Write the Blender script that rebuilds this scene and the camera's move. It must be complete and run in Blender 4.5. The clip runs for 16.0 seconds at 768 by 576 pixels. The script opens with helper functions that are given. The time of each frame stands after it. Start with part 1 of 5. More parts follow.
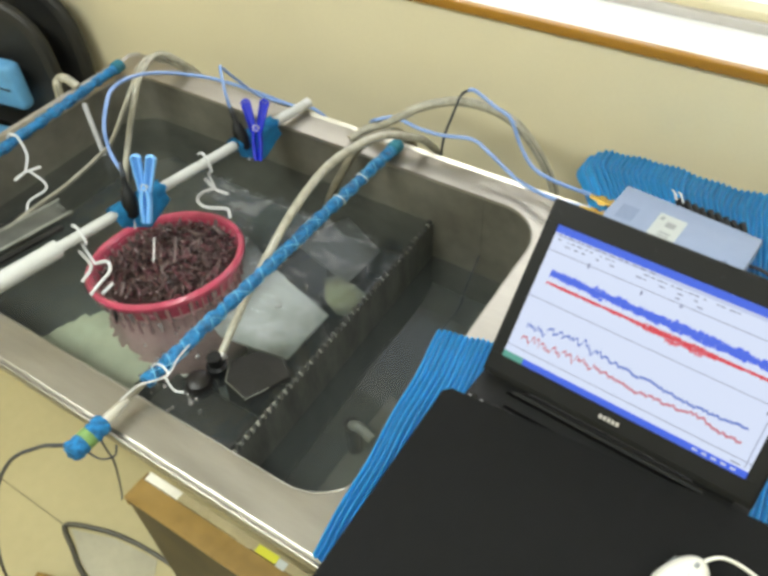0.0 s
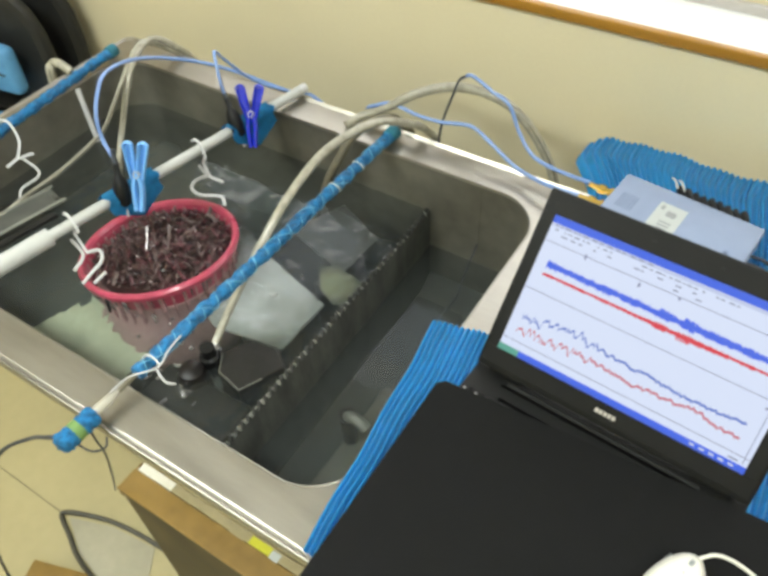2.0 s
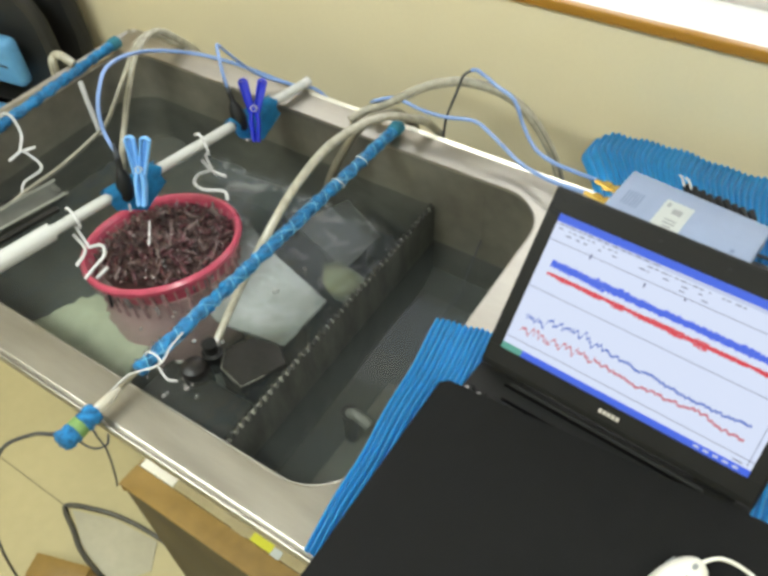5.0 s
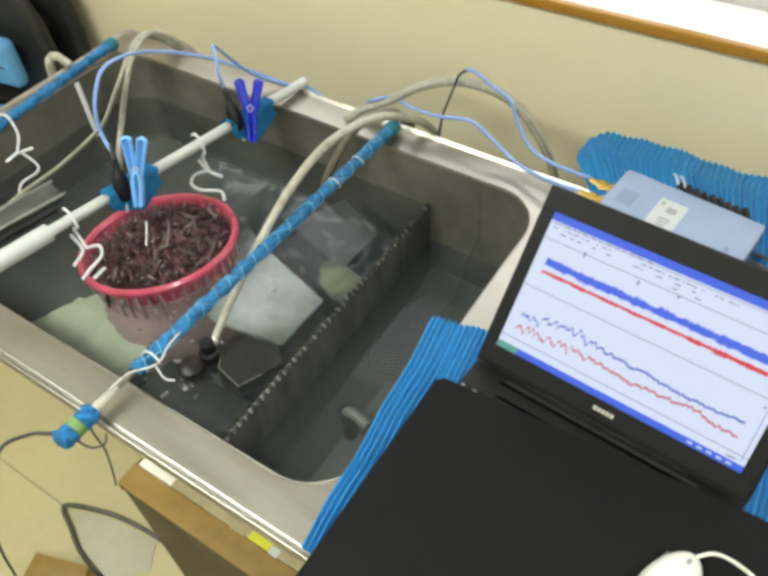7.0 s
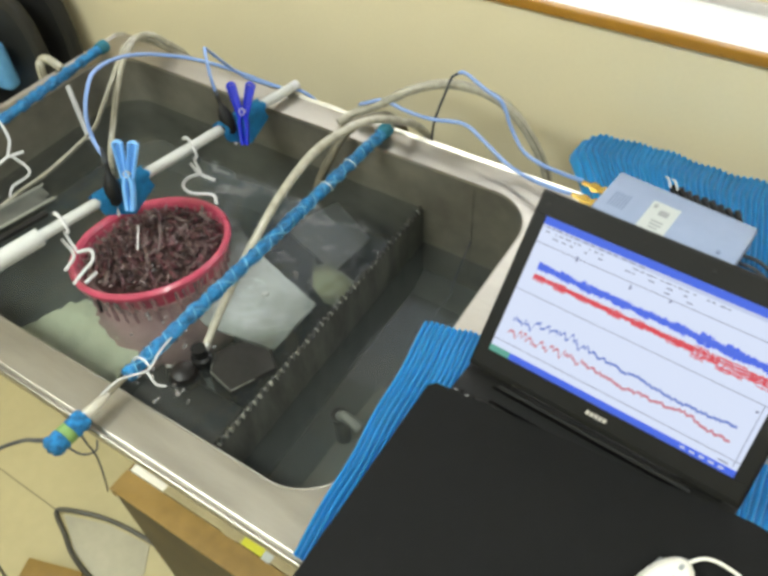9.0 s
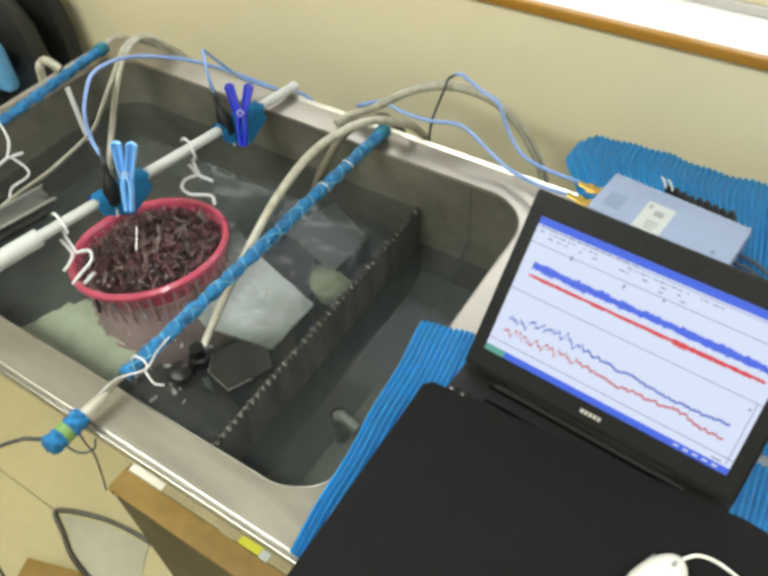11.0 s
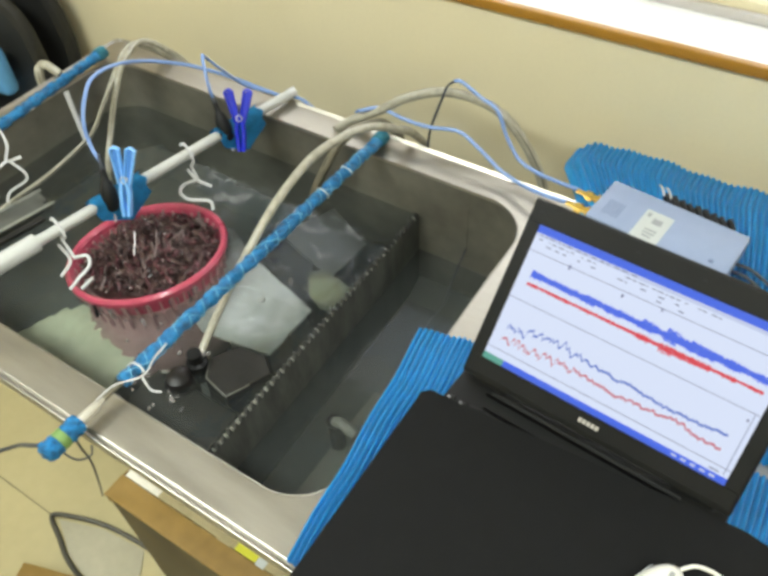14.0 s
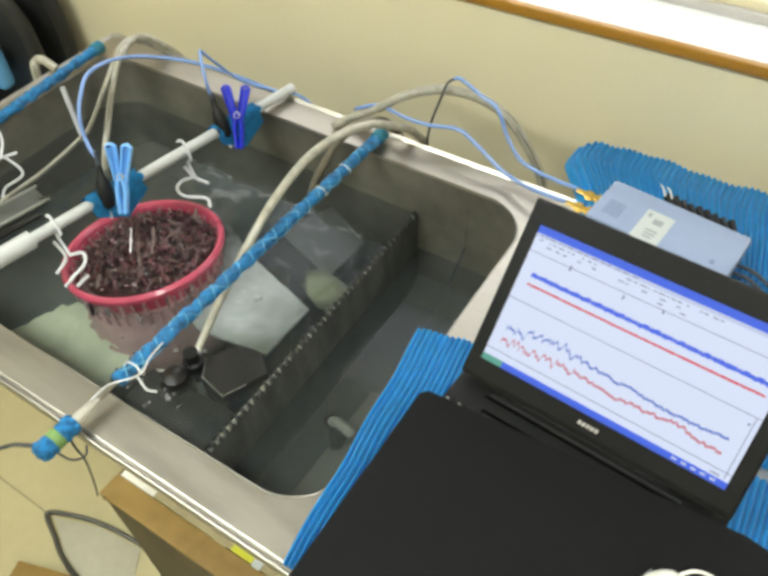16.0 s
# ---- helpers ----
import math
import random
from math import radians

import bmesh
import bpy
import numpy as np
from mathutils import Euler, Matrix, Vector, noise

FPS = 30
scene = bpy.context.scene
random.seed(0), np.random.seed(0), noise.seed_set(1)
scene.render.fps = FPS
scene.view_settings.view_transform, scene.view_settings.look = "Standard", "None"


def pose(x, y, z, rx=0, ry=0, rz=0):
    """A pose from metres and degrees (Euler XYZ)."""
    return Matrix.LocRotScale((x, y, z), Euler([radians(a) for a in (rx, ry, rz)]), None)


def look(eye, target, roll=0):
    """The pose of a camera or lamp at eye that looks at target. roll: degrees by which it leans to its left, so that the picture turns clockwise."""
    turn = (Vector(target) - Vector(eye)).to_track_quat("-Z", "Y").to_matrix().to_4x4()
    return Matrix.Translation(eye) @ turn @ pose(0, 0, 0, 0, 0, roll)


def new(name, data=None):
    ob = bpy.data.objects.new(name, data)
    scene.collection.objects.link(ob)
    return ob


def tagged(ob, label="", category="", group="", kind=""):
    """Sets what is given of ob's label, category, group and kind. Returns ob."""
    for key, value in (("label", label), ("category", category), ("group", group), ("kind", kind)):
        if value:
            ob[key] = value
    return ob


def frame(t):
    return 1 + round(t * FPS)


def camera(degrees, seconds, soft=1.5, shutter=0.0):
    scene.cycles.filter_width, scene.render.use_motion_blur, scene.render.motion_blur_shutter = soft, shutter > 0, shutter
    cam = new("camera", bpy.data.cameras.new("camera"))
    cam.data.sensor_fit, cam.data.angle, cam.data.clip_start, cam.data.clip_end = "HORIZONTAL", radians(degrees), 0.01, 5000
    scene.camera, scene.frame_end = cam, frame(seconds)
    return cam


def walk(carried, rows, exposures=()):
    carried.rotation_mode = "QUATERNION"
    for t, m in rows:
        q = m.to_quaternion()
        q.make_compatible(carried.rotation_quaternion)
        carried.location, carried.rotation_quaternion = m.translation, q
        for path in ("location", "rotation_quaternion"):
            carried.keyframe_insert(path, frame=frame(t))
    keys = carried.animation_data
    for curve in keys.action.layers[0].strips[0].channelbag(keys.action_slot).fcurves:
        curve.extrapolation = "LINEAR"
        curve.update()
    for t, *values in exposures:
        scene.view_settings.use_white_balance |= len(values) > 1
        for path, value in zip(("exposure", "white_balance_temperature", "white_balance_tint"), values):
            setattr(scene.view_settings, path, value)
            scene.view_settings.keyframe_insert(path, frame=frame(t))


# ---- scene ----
cam = camera(55.9, 16.0, soft=3.6)
PATH = [
    (0, (0.316, -0.982, 1.741), (-0.46, 0.143, 0.281), -3.1),
    (0.5, (0.317, -0.974, 1.737), (-0.464, 0.144, 0.274), -3.3),
    (1, (0.316, -0.965, 1.735), (-0.461, 0.145, 0.265), -3.3),
    (1.5, (0.316, -0.962, 1.732), (-0.456, 0.141, 0.254), -3.2),
    (2, (0.318, -0.959, 1.733), (-0.451, 0.134, 0.245), -3.4),
    (2.5, (0.317, -0.961, 1.734), (-0.447, 0.129, 0.242), -3.2),
    (3, (0.314, -0.958, 1.733), (-0.452, 0.127, 0.238), -3.3),
    (3.5, (0.312, -0.954, 1.731), (-0.456, 0.126, 0.234), -3.3),
    (4, (0.312, -0.951, 1.733), (-0.458, 0.124, 0.232), -3.4),
    (6.5, (0.316, -0.947, 1.736), (-0.449, 0.124, 0.231), -3.6),
    (7, (0.318, -0.95, 1.738), (-0.446, 0.123, 0.233), -3.6),
    (7.5, (0.319, -0.948, 1.739), (-0.442, 0.126, 0.233), -3.6),
    (8, (0.318, -0.946, 1.739), (-0.439, 0.132, 0.234), -3.3),
    (8.5, (0.318, -0.943, 1.738), (-0.435, 0.138, 0.233), -3.4),
    (9, (0.318, -0.941, 1.74), (-0.435, 0.138, 0.234), -3.4),
    (11.5, (0.328, -0.945, 1.743), (-0.429, 0.139, 0.243), -3.4),
    (12, (0.328, -0.942, 1.745), (-0.431, 0.14, 0.245), -3.3),
    (12.5, (0.326, -0.941, 1.746), (-0.431, 0.145, 0.247), -3.3),
    (13, (0.326, -0.939, 1.744), (-0.432, 0.151, 0.248), -3.2),
    (13.5, (0.325, -0.938, 1.745), (-0.431, 0.151, 0.248), -3.1),
    (14, (0.324, -0.939, 1.746), (-0.431, 0.151, 0.249), -3.0),
    (14.5, (0.32, -0.937, 1.744), (-0.432, 0.155, 0.247), -2.8),
    (15, (0.317, -0.933, 1.742), (-0.434, 0.156, 0.243), -3.0),
    (15.5, (0.317, -0.931, 1.742), (-0.432, 0.155, 0.24), -2.8),
    (16, (0.317, -0.931, 1.742), (-0.428, 0.156, 0.238), -2.5),
]
walk(cam, [(t, look(e, g, r)) for t, e, g, r in PATH])

# ---- light ----
world = bpy.data.worlds.new("sky")
scene.world = world
world.use_nodes = True
wn = world.node_tree
sky = wn.nodes.new("ShaderNodeTexSky")
sky.sky_type = "NISHITA"
sky.sun_disc = False
sky.sun_elevation, sky.sun_rotation = radians(50), radians(200)
wn.links.new(sky.outputs[0], wn.nodes["Background"].inputs[0])
wn.nodes["Background"].inputs[1].default_value = 0.15


def area_lamp(name, m, sx, sy, watts, colour):
    d = bpy.data.lights.new(name, "AREA")
    d.shape, d.size, d.size_y, d.energy, d.color = "RECTANGLE", sx, sy, watts, colour
    ob = new(name, d)
    ob.matrix_world = m
    return ob


CEIL = 2.55
for k, (lx, ly) in enumerate(((-0.95, -1.25), (0.95, -1.25))):
    area_lamp("fluorescent_light", pose(lx, ly, CEIL - 0.1), 1.25, 0.3, (48, 34)[k], (0.93, 1.0, 0.955))
area_lamp("window_daylight", look((0.08, 0.56, 1.6), (0.08, -1.0, 1.0)), 3.1, 0.95, 14, (0.93, 0.97, 1.0))
scene.view_settings.exposure = -0.05


# ---- materials ----
def mat(name, colour, rough=0.5, metal=0.0, scale=20.0, vary=0.12, bump=0.0, fine=6.0, emit=0.0, trans=0.0, ior=1.45,
        spec=0.5, rand=0.0, stretch=(1, 1, 1), sheen=0.0, coat=0.0, alpha=1.0):
    m = bpy.data.materials.new(name)
    m.use_nodes = True
    nt = m.node_tree
    b = nt.nodes["Principled BSDF"]
    b.inputs["Roughness"].default_value = rough
    b.inputs["Metallic"].default_value = metal
    b.inputs["Transmission Weight"].default_value = trans
    b.inputs["IOR"].default_value = ior
    b.inputs["Specular IOR Level"].default_value = spec
    b.inputs["Sheen Weight"].default_value = sheen
    b.inputs["Coat Weight"].default_value = coat
    b.inputs["Base Color"].default_value = (*colour, 1)
    if emit:
        b.inputs["Specular IOR Level"].default_value = 0.1
        b.inputs["Base Color"].default_value = (0.02, 0.02, 0.02, 1)
        b.inputs["Emission Color"].default_value = (*colour, 1)
        b.inputs["Emission Strength"].default_value = emit
    if vary or bump or rand:
        tc = nt.nodes.new("ShaderNodeTexCoord")
        mp = nt.nodes.new("ShaderNodeMapping")
        mp.inputs["Scale"].default_value = stretch
        nt.links.new(tc.outputs["Object"], mp.inputs[0])
        n1 = nt.nodes.new("ShaderNodeTexNoise")
        n1.inputs["Scale"].default_value, n1.inputs["Detail"].default_value = scale, 5
        n2 = nt.nodes.new("ShaderNodeTexNoise")
        n2.inputs["Scale"].default_value, n2.inputs["Detail"].default_value = scale * fine, 3
        nt.links.new(mp.outputs[0], n1.inputs[0])
        nt.links.new(mp.outputs[0], n2.inputs[0])
        mix = nt.nodes.new("ShaderNodeMath")
        mix.operation = "MULTIPLY_ADD"
        mix.inputs[1].default_value = 0.4
        nt.links.new(n2.outputs["Fac"], mix.inputs[0])
        nt.links.new(n1.outputs["Fac"], mix.inputs[2])
        last = mix.outputs[0]
        if rand:
            oi = nt.nodes.new("ShaderNodeObjectInfo")
            ad = nt.nodes.new("ShaderNodeMath")
            ad.operation = "MULTIPLY_ADD"
            ad.inputs[1].default_value = rand
            nt.links.new(oi.outputs["Random"], ad.inputs[0])
            nt.links.new(last, ad.inputs[2])
            last = ad.outputs[0]
        ramp = nt.nodes.new("ShaderNodeValToRGB")
        ramp.color_ramp.elements[0].position, ramp.color_ramp.elements[1].position = 0.4, 1.0
        ramp.color_ramp.elements[0].color = (*[c * (1 - vary) for c in colour], 1)
        ramp.color_ramp.elements[1].color = (*[min(1, c * (1 + vary)) for c in colour], 1)
        nt.links.new(last, ramp.inputs[0])
        nt.links.new(ramp.outputs[0], b.inputs["Base Color"])
        rr = nt.nodes.new("ShaderNodeMapRange")
        rr.inputs["From Min"].default_value, rr.inputs["From Max"].default_value = 0.4, 1.0
        rr.inputs["To Min"].default_value, rr.inputs["To Max"].default_value = max(0.0, rough * 0.85), min(1, rough * 1.15)
        nt.links.new(last, rr.inputs[0])
        nt.links.new(rr.outputs[0], b.inputs["Roughness"])
        if bump:
            bp = nt.nodes.new("ShaderNodeBump")
            bp.inputs["Strength"].default_value, bp.inputs["Distance"].default_value = bump, 0.01
            nt.links.new(last, bp.inputs["Height"])
            nt.links.new(bp.outputs[0], b.inputs["Normal"])
    return m


def edge_fade_mat(name, colour, edge_tone, reach=0.5):
    """A colour that fades unevenly into a second one towards the edges."""
    m = mat(name, colour, 0.6, scale=9, vary=0.22)
    nt = m.node_tree
    b = nt.nodes["Principled BSDF"]
    clean = b.inputs["Base Color"].links[0].from_socket
    tc = nt.nodes.new("ShaderNodeTexCoord")
    sub = nt.nodes.new("ShaderNodeVectorMath")
    sub.operation = "SUBTRACT"
    sub.inputs[1].default_value = (0.5, 0.5, 0.5)
    nt.links.new(tc.outputs["Generated"], sub.inputs[0])
    flat = nt.nodes.new("ShaderNodeVectorMath")
    flat.operation = "MULTIPLY"
    flat.inputs[1].default_value = (1, 1, 0)
    nt.links.new(sub.outputs[0], flat.inputs[0])
    ln = nt.nodes.new("ShaderNodeVectorMath")
    ln.operation = "LENGTH"
    nt.links.new(flat.outputs[0], ln.inputs[0])
    ns = nt.nodes.new("ShaderNodeTexNoise")
    ns.inputs["Scale"].default_value = 24
    nt.links.new(tc.outputs["Object"], ns.inputs[0])
    ma = nt.nodes.new("ShaderNodeMath")
    ma.operation = "MULTIPLY_ADD"
    ma.inputs[1].default_value = 0.22
    nt.links.new(ns.outputs["Fac"], ma.inputs[0])
    nt.links.new(ln.outputs["Value"], ma.inputs[2])
    mr = nt.nodes.new("ShaderNodeMapRange")
    mr.inputs["From Min"].default_value, mr.inputs["From Max"].default_value = reach * 0.72, reach * 1.22
    nt.links.new(ma.outputs[0], mr.inputs[0])
    mx = nt.nodes.new("ShaderNodeMix")
    mx.data_type = "RGBA"
    nt.links.new(mr.outputs[0], mx.inputs[0])
    nt.links.new(clean, mx.inputs[6])
    mx.inputs[7].default_value = (*edge_tone, 1)
    nt.links.new(mx.outputs[2], b.inputs["Base Color"])
    return m


def island_mat(name, colours, rough=0.25):
    """Each loose piece of the mesh takes one of the colours by chance."""
    m = bpy.data.materials.new(name)
    m.use_nodes = True
    nt = m.node_tree
    geo = nt.nodes.new("ShaderNodeNewGeometry")
    ramp = nt.nodes.new("ShaderNodeValToRGB")
    ramp.color_ramp.interpolation = "CONSTANT"
    e = ramp.color_ramp.elements
    while len(e) < len(colours):
        e.new(0.5)
    for k, c in enumerate(colours):
        e[k].position, e[k].color = (0.0, 0.5, 0.80, 0.94)[k], (*c, 1)
    nt.links.new(geo.outputs["Random Per Island"], ramp.inputs[0])
    nt.links.new(ramp.outputs[0], nt.nodes["Principled BSDF"].inputs["Base Color"])
    nt.nodes["Principled BSDF"].inputs["Roughness"].default_value = rough
    return m


M = dict(
    wall=mat("wall_paint", (0.66, 0.595, 0.41), 0.75, scale=3, vary=0.05, bump=0.05, fine=40),
    ceiling=mat("ceiling_white", (0.75, 0.74, 0.70), 0.9, scale=4, vary=0.05),
    floor=mat("floor_vinyl", (0.44, 0.38, 0.207), 0.45, scale=2.5, vary=0.10, fine=14, bump=0.03),
    steel=mat("brushed_steel", (0.36, 0.336, 0.290), 0.36, 0.90, scale=6, vary=0.10, stretch=(1, 6, 6), bump=0.012),
    tank=mat("mottled_steel", (0.172, 0.163, 0.130), 0.5, 0.45, scale=5, vary=0.45, bump=0.05),
    weir=mat("weir_steel", (0.105, 0.106, 0.092), 0.5, 0.4, scale=26, vary=0.65, stretch=(1, 1, 0.25), bump=0.12),
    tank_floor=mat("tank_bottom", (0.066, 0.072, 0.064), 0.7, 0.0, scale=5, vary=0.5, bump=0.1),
    wood=mat("varnished_wood", (0.31, 0.15, 0.018), 0.35, scale=9, vary=0.25, stretch=(0.15, 2, 2)),
    white_paint=mat("white_paint", (0.82, 0.82, 0.80), 0.5, scale=4, vary=0.03),
    alu=mat("window_aluminium", (0.55, 0.53, 0.52), 0.4, 0.7, scale=10, vary=0.05),
    glass=mat("window_glass", (1, 1, 1), 0.02, trans=1.0, vary=0),
    towel=mat("blue_terry", (0.014, 0.335, 0.72), 0.9, scale=60, vary=0.15, bump=0.12, sheen=0.3),
    laptop=mat("black_plastic", (0.009, 0.009, 0.0085), 0.5, scale=30, vary=0.15, bump=0.02, spec=0.18),
    sheet=mat("black_rubber", (0.0085, 0.0085, 0.0085), 0.75, scale=40, vary=0.2, bump=0.06, spec=0.10),
    # near-black that paints shade on the laptop base
    gap=mat("dark_shade", (0.002, 0.002, 0.002), 0.95, spec=0.02, vary=0),
    amp=mat("grey_blue_enamel", (0.215, 0.265, 0.385), 0.4, scale=12, vary=0.08),
    gold=mat("gold_plate", (0.83, 0.58, 0.16), 0.25, 1.0, scale=40, vary=0.1),
    paper=mat("paper_label", (0.42, 0.44, 0.425), 0.7, scale=30, vary=0.04),
    ink=mat("ink_grey", (0.25, 0.26, 0.26), 0.7, vary=0),
    pole=mat("blue_sleeve", (0.009, 0.138, 0.32), 0.42, scale=75, vary=0.75, bump=0.8),
    cord_white=mat("white_cord", (0.75, 0.76, 0.72), 0.7, scale=60, vary=0.15),
    teal=mat("teal_sponge", (0.025, 0.145, 0.20), 0.9, scale=80, vary=0.3, bump=0.5),
    sponge=mat("blue_foam", (0.02, 0.22, 0.46), 0.9, scale=70, vary=0.3, bump=0.5),
    yellow=mat("yellow_green_tape", (0.12, 0.21, 0.06), 0.6, scale=40, vary=0.3),
    pvc=mat("white_pvc", (0.44, 0.445, 0.425), 0.3, scale=15, vary=0.06),
    hook=mat("white_hook_plastic", (0.50, 0.50, 0.50), 0.35, scale=30, vary=0.06),
    hose=mat("beige_braided_hose", (0.31, 0.292, 0.232), 0.45, scale=70, vary=0.32, coat=0.3),
    cable=mat("blue_cable", (0.17, 0.27, 0.52), 0.4, scale=30, vary=0.1),
    black=mat("black_rubber_part", (0.008, 0.008, 0.008), 0.45, scale=30, vary=0.2, spec=0.25),
    pale_blue=mat("pale_blue_plastic", (0.17, 0.42, 0.80), 0.3, scale=30, vary=0.06, coat=0.3),
    peg_web=mat("mid_blue_plastic", (0.06, 0.20, 0.52), 0.4, scale=30, vary=0.1),
    deep_blue=mat("deep_blue_plastic", (0.015, 0.03, 0.50), 0.25, scale=30, vary=0.1, coat=0.5),
    pink=mat("red_pink_plastic", (0.40, 0.055, 0.098), 0.30, scale=28, vary=0.30, bump=0.12, coat=0.4),
    weed=mat("dark_red_shells", (0.040, 0.022, 0.020), 0.30, scale=30, vary=0.6, rand=0.4, bump=0.3),
    shell=mat("pale_shell", (0.15, 0.11, 0.105), 0.3, scale=60, vary=0.4, bump=0.3),
    pump=mat("pump_black", (0.020, 0.019, 0.017), 0.45, scale=20, vary=0.3, bump=0.05, spec=0.25),
    motor=mat("motor_dark", (0.012, 0.010, 0.009), 0.4, scale=30, vary=0.4, bump=0.1, spec=0.3),
    # white and grey reflections of the water surface, painted onto plates
    plate=edge_fade_mat("white_reflection_paint", (0.44, 0.44, 0.435), (0.13, 0.137, 0.11), 0.60),
    grey_plate=edge_fade_mat("grey_patch_paint", (0.065, 0.068, 0.066), (0.05, 0.05, 0.042), 0.5),
    green_plate=edge_fade_mat("pale_green_strip", (0.21, 0.215, 0.125), (0.075, 0.08, 0.055), 0.50),
    pale_plate=edge_fade_mat("pale_green_plate", (0.42, 0.44, 0.31), (0.24, 0.255, 0.17), 0.80),
    card=mat("brown_cardboard", (0.24, 0.145, 0.034), 0.42, scale=7, vary=0.30, bump=0.05, coat=0.25),
    tape=mat("glossy_tape", (0.34, 0.285, 0.165), 0.14, scale=20, vary=0.2, coat=0.8),
    tape_glare=mat("glare_tape", (0.72, 0.68, 0.58), 0.12, scale=20, vary=0.1, coat=0.8),
    # cardboard darkened to paint in the shade on the carton's front
    card_shaded=mat("shaded_board", (0.066, 0.052, 0.026), 0.7, scale=14, vary=0.5, bump=0.1),
    sticker=mat("yellow_sticker", (0.48, 0.46, 0.02), 0.5, vary=0.05),
    chair=mat("black_chair_shell", (0.021, 0.021, 0.020), 0.45, scale=15, vary=0.2, bump=0.04),
    chair_blue=mat("pale_blue_vinyl", (0.11, 0.31, 0.55), 0.45, scale=15, vary=0.15, bump=0.05),
    table=mat("table_laminate", (0.45, 0.43, 0.38), 0.5, scale=10, vary=0.08),
    mouse=mat("mouse_shell", (0.68, 0.66, 0.58), 0.35, scale=20, vary=0.04),
    water=mat("murky_water", (0.325, 0.356, 0.34), 0.03, trans=0.965, ior=1.33, vary=0),
    bubble=mat("white_foam", (0.72, 0.68, 0.66), 0.06, trans=0.8, vary=0),
    amp_dark=mat("amp_print", (0.14, 0.175, 0.27), 0.5, vary=0),
    # the side's shade is in its colour, the flap keeps the plain brown
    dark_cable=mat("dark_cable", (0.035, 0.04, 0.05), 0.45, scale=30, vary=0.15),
    dark_tube=mat("dark_tubing", (0.07, 0.065, 0.05), 0.4, scale=20, vary=0.3),
    winding=mat("pale_blue_string", (0.15, 0.40, 0.60), 0.6, scale=60, vary=0.3),
    cream=mat("cream_plastic", (0.39, 0.365, 0.30), 0.4, scale=30, vary=0.1),
    hose_dark=mat("dull_hose", (0.15, 0.135, 0.095), 0.5, scale=40, vary=0.25),
    pink_pale=mat("pale_pink_plastic", (0.40, 0.215, 0.215), 0.4, scale=20, vary=0.2),
    bowl=mat("pink_bowl", (0.54, 0.34, 0.325), 0.5, scale=14, vary=0.25, bump=0.1),
    weed2=mat("purple_shells", (0.058, 0.018, 0.022), 0.3, scale=30, vary=0.6, rand=0.4, bump=0.3),
    rack=mat("dark_grey_plastic", (0.075, 0.076, 0.066), 0.5, scale=20, vary=0.3, bump=0.05),
    pale_pipe=mat("pale_pipe", (0.24, 0.235, 0.20), 0.4, scale=30, vary=0.3),
    sunk=edge_fade_mat("sunken_board", (0.19, 0.185, 0.145), (0.08, 0.082, 0.066), 0.75),
    drain=mat("grey_pipe", (0.20, 0.20, 0.17), 0.4, scale=20, vary=0.2),
    film=mat("grey_film", (0.40, 0.37, 0.27), 0.35, scale=8, vary=0.15, bump=0.1),
    bead=mat("polished_bead", (0.27, 0.255, 0.22), 0.36, 0.9, scale=10, vary=0.15),
    # bright metal that paints water glints along the weir
    tooth=mat("water_glint", (0.50, 0.50, 0.45), 0.25, 0.8, scale=40, vary=0.6, rand=0.4),
    tooth_dark=mat("tooth_dark", (0.05, 0.05, 0.045), 0.4, 0.4, scale=60, vary=0.5, rand=0.3),
    haze=mat("hazy_daylight", (1.0, 1.0, 0.98), 0.9, vary=0, emit=3.0),
    stripe=mat("hose_stripe", (0.12, 0.11, 0.08), 0.5, scale=60, vary=0.4),
    seam=mat("seam_filler", (0.16, 0.14, 0.08), 0.8, scale=30, vary=0.3),
    # the palest flakes paint wet glints among the shells
    debris=island_mat("shell_debris", ((0.022, 0.012, 0.012), (0.085, 0.026, 0.032), (0.16, 0.105, 0.10), (0.42, 0.36, 0.35))),
    grip=mat("blue_knit_grip", (0.012, 0.135, 0.32), 0.9, scale=110, vary=0.8, bump=0.6),
    scr=mat("screen_glow", (0.72, 0.80, 1.0), 0.4, vary=0, emit=0.95),
    scr_blue=mat("screen_blue", (0.05, 0.14, 0.85), 0.4, vary=0, emit=0.9),
    scr_light=mat("screen_pale", (0.62, 0.70, 0.95), 0.4, vary=0, emit=0.85),
    scr_green=mat("screen_green", (0.12, 0.45, 0.35), 0.4, vary=0, emit=0.8),
    scr_text=mat("screen_text", (0.22, 0.25, 0.45), 0.4, vary=0, emit=0.7),
    scr_line=mat("screen_grey", (0.42, 0.48, 0.70), 0.4, vary=0, emit=0.6),
    tr_blue=mat("trace_blue", (0.07, 0.16, 0.92), 0.4, vary=0, emit=0.85),
    tr_red=mat("trace_red", (0.85, 0.06, 0.09), 0.4, vary=0, emit=0.8),
    tr_blue2=mat("trace_pale_blue", (0.16, 0.26, 0.75), 0.4, vary=0, emit=0.8),
    tr_red2=mat("trace_pale_red", (0.72, 0.22, 0.28), 0.4, vary=0, emit=0.8),
)


